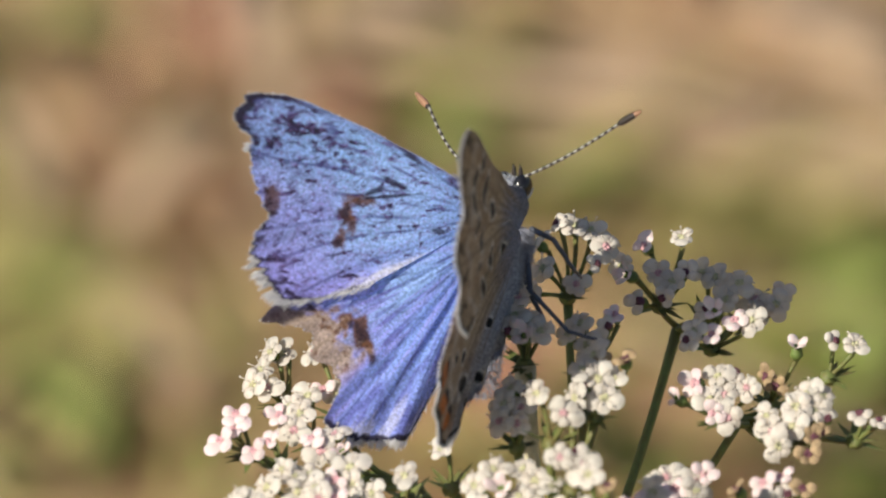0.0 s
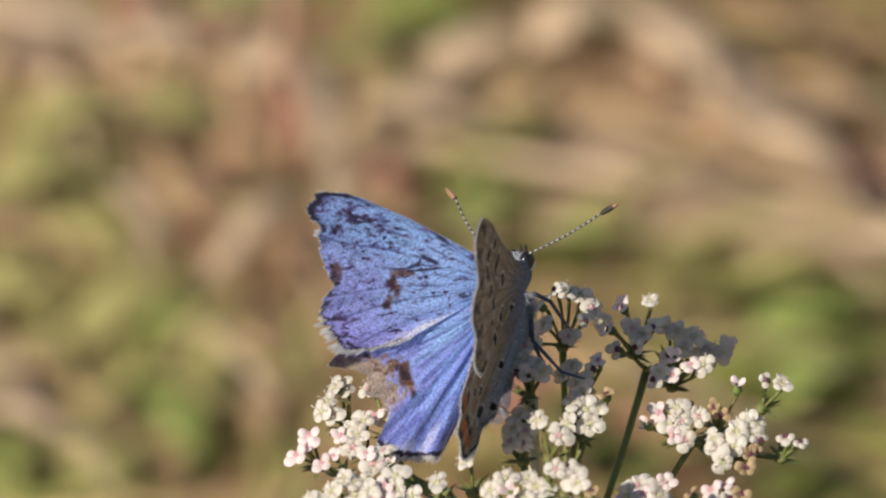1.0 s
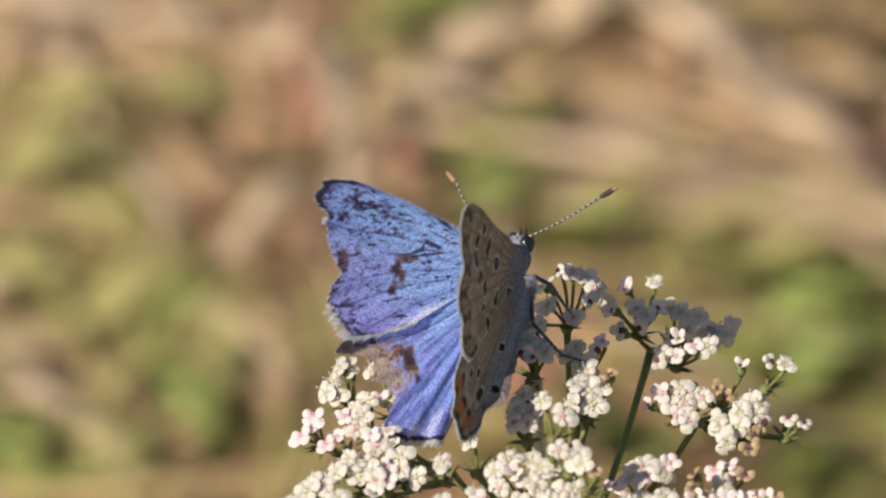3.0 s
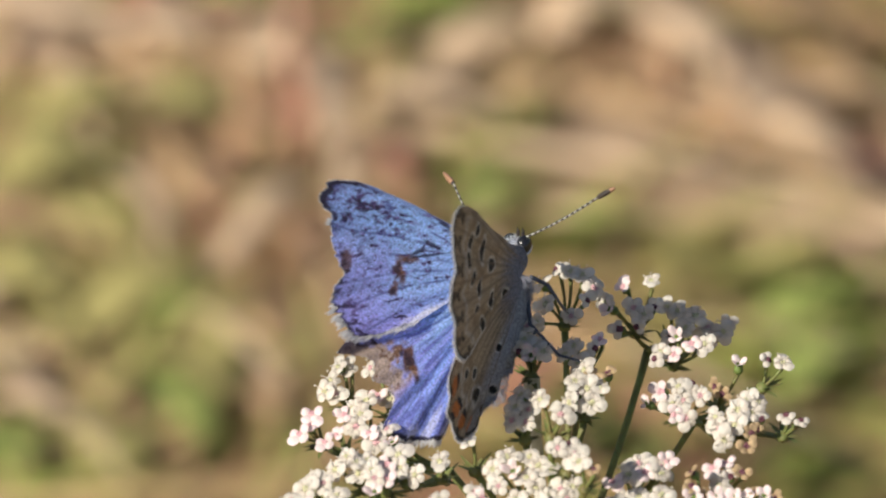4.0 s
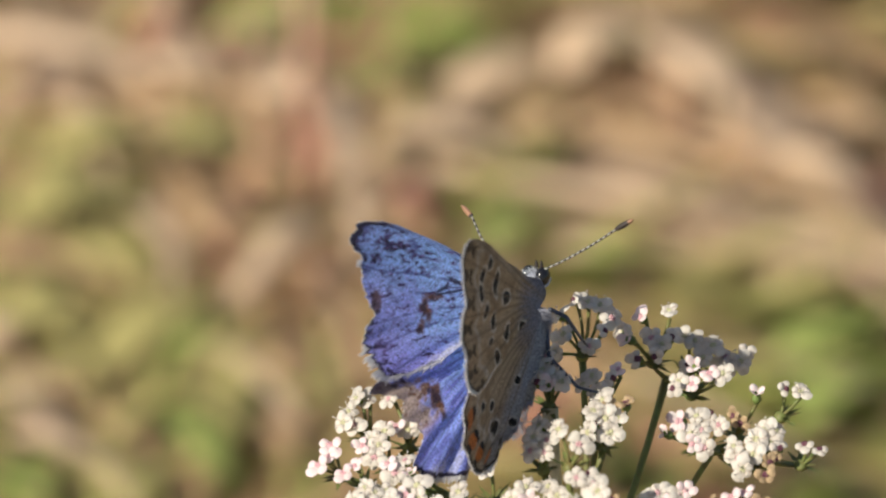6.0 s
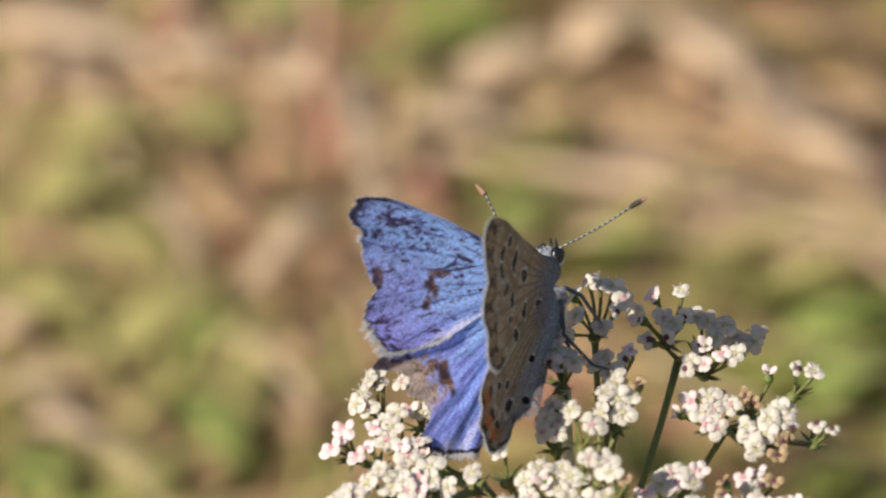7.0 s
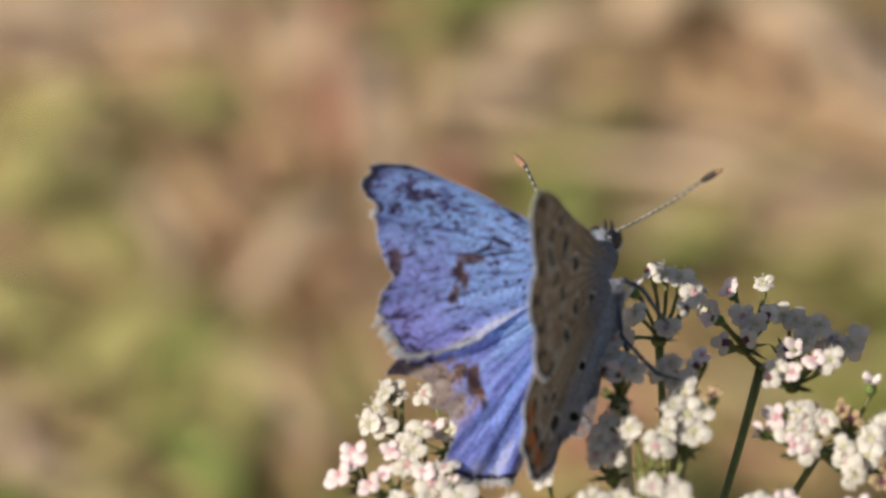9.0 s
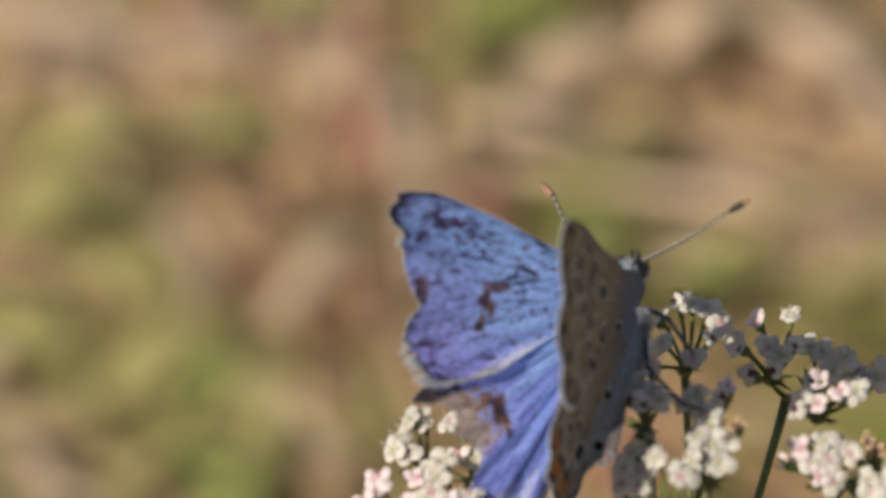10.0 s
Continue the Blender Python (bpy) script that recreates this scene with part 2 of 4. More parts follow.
def sort_at(x, y):
    best, which = 0.22, None
    for kind, spots in PATCHES.items():
        for px, py, reach in spots:
            w = math.exp(-(((x - px) / reach) ** 2 + ((y - py) / (reach * 1.9)) ** 2))
            if w > best:
                best, which = w, kind
    if which and rng.random() < 0.5 + best * 0.45:
        return which
    return ("straw", "olive", "pale", "straw", "red", "green")[int(rng.choice(6, p=(0.39, 0.25, 0.11, 0.08, 0.09, 0.08)))]


def meadow():
    """Withered and green blades, lying and half raised, each sort one object."""
    built = {k: Build() for k in SORTS}
    for _ in range(7200):
        x, y = rng.uniform(-62, 62), rng.uniform(175, 340)
        kind = sort_at(x, y)
        green = kind in ("green", "olive")
        length = rng.uniform(8, 22) if green else rng.uniform(16, 56)
        heading = radians(rng.choice((-58, -48, -30)) + rng.normal(0, 12)) if x > -4 else radians(rng.choice((-65, -12, 8, 55, 95)) + rng.normal(0, 14))
        rise = rng.uniform(0.15, 0.8) * (1.0 if x > -4 else 0.6) if green else max(0.0, rng.normal(0.06, 0.08))
        d = Vector((math.cos(heading), math.sin(heading), 0))
        a = Vector((x, y, rng.uniform(-2, 3))) - d * length / 2
        b = a + d * length * math.cos(rise) + Vector((0, 0, length * math.sin(rise)))
        width = rng.choice((0.6, 0.9, 1.3, 2.2)) * rng.uniform(0.8, 1.2) if not green else rng.uniform(0.8, 2.0)
        path = [p * MM for p in curve_points(a, b, Vector((rng.normal(0, 0.7), rng.normal(0, 0.7), rng.uniform(0, 1.8))), 5)]
        built[kind].blade(path, [width * MM * k for k in (0.8, 1.0, 0.95, 0.7, 0.1)], (rng.normal(0, 0.3), rng.normal(0, 0.3), 1))
    # the same litter goes on, thinner, all round the plant
    wide = np.random.default_rng(19)
    for _ in range(14000):
        x, y = wide.normal(0, 330), wide.normal(150, 330)
        if abs(x) < 63 and 174 < y < 341:
            continue
        kind = ("straw", "olive", "pale", "red", "green")[int(wide.choice(5, p=(0.46, 0.27, 0.10, 0.08, 0.09)))]
        green = kind in ("green", "olive")
        length = wide.uniform(14, 34) if green else wide.uniform(25, 80)
        heading, rise = wide.uniform(0, 6.28), wide.uniform(0.1, 0.8) if green else abs(wide.normal(0.05, 0.07))
        d = Vector((math.cos(heading), math.sin(heading), 0))
        a = Vector((x, y, wide.uniform(-2, 3))) - d * length / 2
        b = a + d * length * math.cos(rise) + Vector((0, 0, length * math.sin(rise)))
        width = wide.uniform(1.2, 3.2)
        path = [q * MM for q in curve_points(a, b, Vector((wide.normal(0, 2), wide.normal(0, 2), wide.uniform(0, 2.5))), 4)]
        built[kind].blade(path, [width * MM * k for k in (0.8, 1.0, 0.8, 0.1)], (wide.normal(0, 0.3), wide.normal(0, 0.3), 1))
    labels = {"pale": "bleached pale straw lying flat on the meadow floor", "straw": "brown withered grass blades lying on dry soil",
              "olive": "olive half-dry grass blades among the straw", "green": "short green grass blades among withered straw",
              "red": "reddish-brown dry plant stems on the ground"}
    names = {"pale": "straw", "straw": "dry_grass", "olive": "half_dry_grass", "green": "green_grass", "red": "dry_stems"}
    for k, b in built.items():
        grown = tagged(new(names[k], b.mesh(names[k], [SORTS[k]])), labels[k], "grass", kind="stuff")
        grown.location.z = FLOOR


meadow()


def dry_leaf(a, b, width, height, mat, name="dry_leaf", label="broad bleached dry leaf lying on the grass", sort="dry leaf"):
    """A long withered leaf with a folded middle and a curled tip."""
    build = Build()
    a, b = Vector(a), Vector(b)
    pts = curve_points(a, b, Vector((0, 0, height)), 12)
    widths = [width * MM * k for k in (0.5, 0.75, 0.92, 1, 1, 0.97, 0.92, 0.85, 0.72, 0.55, 0.35, 0.08)]
    build.blade([(p + Vector((0, 0, 2.5)) + Vector((0.25 * math.sin(i), 0.2 * math.cos(1.7 * i), 0))) * MM for i, p in enumerate(pts)], widths, (0.1, -0.15, 1))
    me = build.mesh(name, [mat])
    ob = new(name, me)
    rib = [(p + Vector((0, 0, 2.5 - 0.12 * width))) * MM for p in pts]
    part("midrib", Build().tube(rib, [0.07 * width * MM * (1 - 0.06 * i) for i in range(12)], 0, 6).mesh("midrib", [mat]), ob)
    ob.location.z = FLOOR
    thick = ob.modifiers.new("thickness", "SOLIDIFY")
    thick.thickness = 0.15 * MM
    return tagged(ob, label, sort, {"dry leaf": "dry leaves on the ground", "twig": "dead twigs on the ground"}.get(sort, "green weeds among the straw"))


for a, b, w in (((-36.6, 280.0, 5), (-22.2, 273.1, 5), 3.8), ((-34.5, 273.4, 4), (-26.9, 272.8, 4), 3.2), ((-24.3, 276.0, 5), (-17.5, 271.8, 5), 4.2), ((-16.2, 272.1, 5), (-9.4, 268.3, 5), 5.3), ((14.5, 277.4, 6), (21.6, 265.9, 6), 4.4), ((20.3, 267.9, 6), (32.3, 248.3, 6), 4.6), ((-1.6, 268.1, 5), (7.6, 275.5, 5), 3.4), ((6.8, 274.8, 5), (14.9, 279.0, 5), 3.4), ((-5.6, 266.2, 4), (2.0, 264.8, 4), 3.6), ((2.8, 259.1, 3), (19.3, 258.7, 3), 4.6), ((16.7, 250.0, 4), (32.3, 246.3, 4), 3.8), ((-36.1, 235.8, 5), (-32.3, 235.3, 5), 2.5), ((-33.2, 223.5, 5), (-28.1, 219.8, 5), 3.8)):
    dry_leaf(a, b, w, 2, M_PALE, "dry_leaf", "broad bleached dry leaf lying on the grass", "dry leaf")
for a, b, w in (((-9.5, 252.2, 6), (-17.2, 238.9, 6), 2.3), ((-24.7, 253.5, 6), (-19.7, 242.9, 6), 1.4), ((-9.0, 266.7, 8), (-7.0, 241.0, 8), 2.5), ((5.3, 251.1, 3), (15.8, 247.6, 3), 2.5), ((-34.5, 231.4, 4), (-30.3, 226.6, 4), 2.1), ((-35.2, 223.5, 9), (-22.6, 204.3, 9), 0.9), ((-11.7, 218.1, 9), (-19.2, 229.4, 9), 1.0), ((-22.6, 248.6, 10), (-21.1, 234.2, 10), 0.9), ((-5.6, 261.8, 8), (5.4, 255.8, 8), 1.3)):
    dry_leaf(a, b, w, 2, M_PALE, "dry_leaf", "long bleached dry leaf with a curled tip lying in the grass", "dry leaf")
for a, b, w in (((23.4, 280.0, 4), (32.7, 272.0, 4), 3.8), ((25.0, 272.2, 4), (32.6, 265.6, 4), 3.0), ((4.1, 263.5, 5), (9.7, 265.0, 5), 3.4), ((-21.4, 257.8, 4), (-15.0, 249.2, 4), 5.1), ((-17.5, 261.3, 4), (-11.2, 259.1, 4), 2.5), ((21.0, 253.8, 8), (30.6, 247.6, 8), 1.7), ((-36.2, 273.9, 6), (-31.9, 270.4, 6), 2.1), ((-15.9, 237.3, 4), (-11.3, 230.0, 4), 3.8), ((-28.1, 227.3, 4), (-22.7, 221.6, 4), 3.4), ((-16.8, 227.8, 4), (-11.8, 221.3, 4), 3.8), ((-35.8, 250.6, 4), (-30.3, 247.2, 4), 3.4), ((12.2, 266.1, 5), (13.9, 265.7, 5), 2.5)):
    dry_leaf(a, b, w, 2, M_STRAW, "dry_leaf", "narrow brown withered leaf lying on the grass", "dry leaf")
for a, b, w in (((-24.3, 278.0, 6), (-20.9, 276.6, 6), 2.1), ((-12.4, 264.8, 5), (-9.9, 260.7, 5), 2.1), ((-6.5, 256.2, 6), (-1.9, 250.4, 6), 3.0), ((3.8, 228.8, 4), (7.1, 220.8, 4), 3.4)):
    dry_leaf(a, b, w, 2, M_RED, "dead_twig", "thick reddish dead twig lying across the grass", "twig")
for a, b, w in (((-6.4, 274.3, 5), (-1.3, 270.7, 5), 3.4), ((-1.7, 278.6, 4), (3.4, 279.3, 4), 3.8), ((-18.7, 278.7, 6), (-13.6, 276.5, 6), 2.3), ((1.9, 248.7, 5), (6.1, 252.2, 5), 3.0), ((9.5, 246.2, 4), (13.3, 249.2, 4), 2.5), ((23.2, 231.5, 5), (32.2, 238.0, 5), 4.2), ((24.8, 225.1, 5), (32.0, 230.4, 5), 3.8), ((-21.4, 226.3, 5), (-17.2, 216.8, 5), 3.8), ((-34.8, 218.0, 5), (-29.8, 212.4, 5), 3.4), ((22.1, 214.9, 4), (28.1, 219.5, 4), 3.8), ((-23.1, 238.3, 4), (-18.5, 234.2, 4), 3.4), ((10.0, 217.6, 4), (12.6, 223.1, 4), 3.8)):
    dry_leaf(a, b, w, 2, M_FRESH, "green_weed", "narrow fresh green weed leaf among the withered straw", "weed")
for a, b, w in (((-31.1, 262.9, 5), (-22.2, 263.7, 5), 3.6), ((-22.6, 264.6, 5), (-15.4, 262.4, 5), 3.6), ((-31.9, 256.5, 5), (-27.3, 259.3, 5), 2.5), ((-33.6, 244.1, 4), (-29.0, 242.4, 4), 3.4), ((14.5, 243.6, 4), (21.2, 241.1, 4), 3.8), ((23.0, 245.8, 4), (28.0, 240.9, 4), 3.4), ((-26.9, 217.0, 4), (-21.4, 214.5, 4), 3.8), ((-31.5, 235.3, 4), (-26.5, 230.4, 4), 2.5), ((-34.5, 252.9, 5), (-23.9, 256.6, 5), 3.8), ((-30.3, 252.0, 4), (-21.4, 244.6, 4), 3.8), ((-26.9, 233.6, 5), (-16.7, 242.1, 5), 4.2), ((-36.1, 238.6, 5), (-26.0, 237.5, 5), 3.4), ((-18.5, 231.0, 4), (-11.7, 234.0, 4), 3.0), ((-15.5, 221.4, 6), (-21.0, 227.9, 6), 2.5)):
    dry_leaf(a, b, w, 2, M_OLIVE, "grass_leaf", "broad olive half-dry grass leaf lying on the meadow floor", "dry leaf")
for a, b, w in (((-8.3, 252.2, 2), (-10.0, 204.5, 45), 0.5), ((-18.7, 249.7, 2), (-25.2, 201.4, 45), 0.5), ((31.3, 272.1, 2), (16.9, 213.0, 30), 0.6), ((-9.7, 247.8, 8), (-5.0, 205.7, 40), 0.7)):
    dry_leaf(a, b, w, 2, M_PALE, "grass_stalk", "thin bleached dry grass stalk rising from the litter", "dry leaf")
# added dark strips that stand in for soil lying in shadow, not real leaves
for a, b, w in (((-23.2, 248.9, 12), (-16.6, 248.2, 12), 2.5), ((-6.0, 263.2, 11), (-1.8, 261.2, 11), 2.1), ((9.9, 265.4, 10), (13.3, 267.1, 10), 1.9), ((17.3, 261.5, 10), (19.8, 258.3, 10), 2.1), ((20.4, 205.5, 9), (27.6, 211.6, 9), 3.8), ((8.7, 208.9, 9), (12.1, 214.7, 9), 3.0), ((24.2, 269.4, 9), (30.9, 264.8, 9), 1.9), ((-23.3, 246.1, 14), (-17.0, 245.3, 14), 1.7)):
    dry_leaf(a, b, w, 2, M_SHADED_GAP, "dead_leaf", "dark brown strip standing in for shaded soil between the grass", "dry leaf")

# ---- umbel ----
NODE = Vector((7.8, -10.2, 78.1))
# where three of the main rays fork
HUB_BACK, HUB_SIDE, HUB_WING = Vector((14.0, 4.7, 89.0)), Vector((17.2, -3.5, 88.5)), Vector((0.4, -6.7, 86.5))


def petal(build, angle, size, slot, droop, fold=0.35):
    """A round cupped petal with a notched, inward-curled tip."""
    base, nu, nv = len(build.v), 8, 7
    ca, sa = math.cos(angle), math.sin(angle)
    for i in range(nu):
        u = i / (nu - 1)
        half = size * 0.45 * math.sqrt(max(0.0, 1 - (2 * u - 1) ** 2)) + size * 0.04
        for k in range(nv):
            v = 2 * k / (nv - 1) - 1
            x = 0.14 * size + size * u * (1 - 0.12 * (1 - abs(v)) * u * u)
            y = half * v
            z = size * (droop * u + fold * (1 - 0.9 * v * v) * math.sin(math.pi * u) ** 0.8 - 0.22 * u * u)
            build.v.append(Vector((x * ca - y * sa, x * sa + y * ca, z)))
    for i in range(nu - 1):
        for k in range(nv - 1):
            a = base + i * nv + k
            build.f.append((a, a + nv, a + nv + 1, a + 1))
            build.s.append(slot)


def floret_mesh(kind, seed):
    """One small flower: ovary, petals, centre and a few stamens. Kinds: open, pink, half, bud, withered."""
    r = random.Random(seed)
    b = Build()
    outer = {"open": M_PETAL, "pink": M_PETAL, "half": M_PETAL, "bud": M_PINK, "rosy": M_PINK, "withered": M_WITHER}[kind]
    middle = {"open": M_CENTRE, "pink": M_ROSE, "half": M_PURPLE, "bud": M_SEED, "rosy": M_ROSE, "withered": M_PURPLE}[kind]
    count = {"open": 5, "pink": 5, "half": 3, "bud": 4, "rosy": 4, "withered": 4}[kind]
    size = {"open": 0.86, "pink": 0.88, "half": 0.8, "bud": 0.62, "rosy": 0.85, "withered": 0.6}[kind] * MM
    lift = {"open": 0.12, "pink": 0.02, "half": 0.25, "bud": 1.1, "rosy": 0.4, "withered": 0.7}[kind]
    for k in range(count):
        petal(b, 2 * math.pi * (k + r.uniform(-0.13, 0.13)) / (5 if kind != "bud" else 4), size * r.uniform(0.78, 1.18), 0, lift + r.uniform(-0.35, 0.4), r.uniform(0.12, 0.32))
    b.blob((0, 0, -0.02 * MM), (0.30 * MM, 0.30 * MM, 0.17 * MM), 1, 5, 8, rough=0.3)
    b.blob((0.13 * MM, 0, 0.12 * MM), (0.13 * MM, 0.13 * MM, 0.12 * MM), 1, 4, 6)
    b.blob((-0.13 * MM, 0, 0.12 * MM), (0.13 * MM, 0.13 * MM, 0.12 * MM), 1, 4, 6)
    b.tube([(0, 0, -0.75 * MM), (0, 0, -0.4 * MM), (0, 0, 0)], [0.16 * MM, 0.38 * MM, 0.28 * MM], 2, 7)
    if kind in ("open", "pink"):
        for k in range(5):
            a = 2 * math.pi * (k + 0.5) / 5 + r.uniform(-0.2, 0.2)
            reach = r.uniform(0.45, 0.8) * MM
            tip = Vector((math.cos(a) * reach, math.sin(a) * reach, r.uniform(0.25, 0.65) * MM))
            b.tube([(0, 0, 0.05 * MM), tip * 0.6 + Vector((0, 0, 0.1 * MM)), tip], [0.03 * MM] * 3, 0, 4)
            b.blob(tip, (0.09 * MM, 0.07 * MM, 0.07 * MM), 0, 4, 5)
    return b.mesh("floret", [outer, middle, M_SEED])


FLORETS = {k: [floret_mesh(k, 11 * i + len(k)) for i in range(4)] for k in ("open", "pink", "half", "bud", "rosy", "withered")}


def umbellet(plant, centre, places, mood, root=NODE, dry=False):
    """A small cluster: a ray from the node, thin pedicels from its tip and a floret on each."""
    c = Vector(centre)
    out = (c - root).normalized()
    tip = c - (out * 0.6 + Vector((0, 0, 0.7))) * 1.9
    bow = Vector((rng.normal(0, 0.4), rng.normal(0, 0.4), -0.06 * (tip - root).length))
    thin = (1.6 if dry else 0.72) if root is NODE else 0.58
    ray = Build().tube([p * MM for p in curve_points(root, tip, bow, 9)], [k * thin * MM for k in (0.34, 0.30, 0.28, 0.27, 0.27, 0.27, 0.28, 0.31, 0.37)], 0, 8)
    part("ray", ray.mesh("ray", [M_DRYRAY if dry else M_STEM]), plant)
    heads = []
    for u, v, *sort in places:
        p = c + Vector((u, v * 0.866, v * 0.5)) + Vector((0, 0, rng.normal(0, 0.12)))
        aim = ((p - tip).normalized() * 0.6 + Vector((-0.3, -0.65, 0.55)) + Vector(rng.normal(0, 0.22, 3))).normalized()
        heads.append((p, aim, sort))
    stalks = Build().blob(tip * MM, (0.5 * MM, 0.5 * MM, 0.45 * MM), 0, 5, 8)
    for p, aim, _ in heads:
        foot = p - aim * 0.7
        stalks.tube([q * MM for q in curve_points(tip, foot, (p - tip).cross(aim) * 0.05, 5)], [0.15 * MM, 0.12 * MM, 0.11 * MM, 0.12 * MM, 0.15 * MM], 0, 6)
    for k in range(9):
        a = rng.uniform(0, 6.28)
        d = Vector((math.cos(a), math.sin(a), rng.uniform(-0.3, 0.7)))
        stalks.blade([(tip + d * q) * MM for q in (0.2, 0.8, 1.5)], [0.42 * MM, 0.34 * MM, 0.03 * MM], (0, 0, 1))
    cluster = part("umbellet", stalks.mesh("umbellet", [M_STEM]), plant)
    kinds = ("open", "pink", "half", "bud", "rosy", "withered")
    odds = {"white": (0.61, 0.18, 0.08, 0.02, 0.09, 0.02), "pink": (0.40, 0.22, 0.10, 0.08, 0.18, 0.02), "old": (0.12, 0.14, 0.14, 0.22, 0.24, 0.14)}[mood]
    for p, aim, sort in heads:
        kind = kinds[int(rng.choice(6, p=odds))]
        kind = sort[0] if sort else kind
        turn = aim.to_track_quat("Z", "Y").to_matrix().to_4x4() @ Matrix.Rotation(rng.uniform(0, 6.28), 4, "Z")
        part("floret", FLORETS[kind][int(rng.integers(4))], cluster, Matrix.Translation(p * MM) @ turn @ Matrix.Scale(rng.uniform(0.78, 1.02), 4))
    return cluster


def umbel():
    plant = tagged(new("umbel_plant"), "white and pinkish umbel flower on thin green rays", "wildflower")
    stem = Build().tube([p * MM for p in curve_points((5.5, -6, -63), NODE, (1.5, 1, 0), 14)], [0.95 * MM - 0.03 * MM * i for i in range(14)], 0, 10)
    part("stem", stem.mesh("stem", [M_STEM]), plant)
    for hub, stout in ((HUB_BACK, 0.27), (HUB_SIDE, 0.22), (HUB_WING, 0.26)):
        ray = Build().tube([p * MM for p in curve_points(NODE, hub, (0.3, 0, -0.5), 9)], [stout * MM * k for k in (1.1, 1, 0.97, 0.95, 0.93, 0.92, 0.92, 0.96, 1.15)], 0, 10)
        part("ray", ray.mesh("ray", [M_STEM]), plant)
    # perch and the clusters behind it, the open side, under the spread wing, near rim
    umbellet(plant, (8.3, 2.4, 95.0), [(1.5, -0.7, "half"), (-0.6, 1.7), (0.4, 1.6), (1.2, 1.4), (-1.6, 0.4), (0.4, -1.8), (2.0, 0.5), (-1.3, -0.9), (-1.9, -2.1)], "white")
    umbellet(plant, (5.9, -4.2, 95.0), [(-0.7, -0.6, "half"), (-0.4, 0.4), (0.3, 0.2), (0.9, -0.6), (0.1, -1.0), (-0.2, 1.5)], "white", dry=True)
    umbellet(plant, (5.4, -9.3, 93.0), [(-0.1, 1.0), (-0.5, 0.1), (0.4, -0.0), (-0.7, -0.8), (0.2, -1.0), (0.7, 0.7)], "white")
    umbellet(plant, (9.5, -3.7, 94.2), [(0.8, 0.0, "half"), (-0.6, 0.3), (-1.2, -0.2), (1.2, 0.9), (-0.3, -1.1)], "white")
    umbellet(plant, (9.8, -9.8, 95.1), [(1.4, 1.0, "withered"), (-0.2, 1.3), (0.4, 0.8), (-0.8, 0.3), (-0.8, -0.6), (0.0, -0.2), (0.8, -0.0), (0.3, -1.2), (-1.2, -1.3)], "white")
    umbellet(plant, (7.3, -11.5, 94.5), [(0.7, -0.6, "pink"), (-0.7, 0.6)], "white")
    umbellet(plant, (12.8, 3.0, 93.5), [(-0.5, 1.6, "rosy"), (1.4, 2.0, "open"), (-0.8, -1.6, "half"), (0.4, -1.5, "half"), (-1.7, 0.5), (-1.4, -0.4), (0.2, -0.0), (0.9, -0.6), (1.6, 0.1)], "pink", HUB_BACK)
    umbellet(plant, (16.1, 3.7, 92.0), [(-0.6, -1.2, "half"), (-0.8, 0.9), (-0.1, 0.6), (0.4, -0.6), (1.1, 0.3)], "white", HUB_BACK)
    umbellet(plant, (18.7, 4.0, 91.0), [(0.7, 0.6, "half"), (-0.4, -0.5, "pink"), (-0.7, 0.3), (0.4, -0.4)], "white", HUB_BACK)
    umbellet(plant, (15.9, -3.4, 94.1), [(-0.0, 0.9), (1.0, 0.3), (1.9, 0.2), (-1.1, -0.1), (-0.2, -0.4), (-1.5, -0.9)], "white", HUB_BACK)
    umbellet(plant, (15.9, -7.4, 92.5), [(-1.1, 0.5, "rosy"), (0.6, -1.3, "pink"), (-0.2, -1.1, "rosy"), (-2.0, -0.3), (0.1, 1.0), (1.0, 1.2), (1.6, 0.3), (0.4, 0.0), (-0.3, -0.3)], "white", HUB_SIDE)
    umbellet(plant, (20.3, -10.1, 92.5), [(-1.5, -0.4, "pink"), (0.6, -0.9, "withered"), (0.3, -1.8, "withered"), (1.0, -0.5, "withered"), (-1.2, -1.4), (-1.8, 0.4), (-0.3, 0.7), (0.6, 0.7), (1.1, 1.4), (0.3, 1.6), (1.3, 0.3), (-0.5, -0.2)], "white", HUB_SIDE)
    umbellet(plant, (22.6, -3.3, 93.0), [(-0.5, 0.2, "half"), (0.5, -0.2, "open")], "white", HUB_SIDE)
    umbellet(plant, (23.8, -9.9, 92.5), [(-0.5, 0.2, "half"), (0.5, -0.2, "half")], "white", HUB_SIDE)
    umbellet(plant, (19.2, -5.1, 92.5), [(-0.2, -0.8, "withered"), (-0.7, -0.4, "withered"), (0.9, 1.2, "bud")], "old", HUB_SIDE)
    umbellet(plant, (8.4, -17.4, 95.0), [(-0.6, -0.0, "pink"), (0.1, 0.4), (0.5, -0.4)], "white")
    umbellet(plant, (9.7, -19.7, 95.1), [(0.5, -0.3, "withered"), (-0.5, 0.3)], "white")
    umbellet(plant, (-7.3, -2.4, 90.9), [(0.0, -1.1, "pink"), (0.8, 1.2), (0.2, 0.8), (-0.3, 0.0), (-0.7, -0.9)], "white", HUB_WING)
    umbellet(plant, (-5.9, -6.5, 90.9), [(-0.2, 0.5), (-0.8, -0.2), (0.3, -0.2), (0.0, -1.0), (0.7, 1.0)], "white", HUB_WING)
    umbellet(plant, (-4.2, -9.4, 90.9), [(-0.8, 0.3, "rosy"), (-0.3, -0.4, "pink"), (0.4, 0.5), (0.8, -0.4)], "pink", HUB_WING)
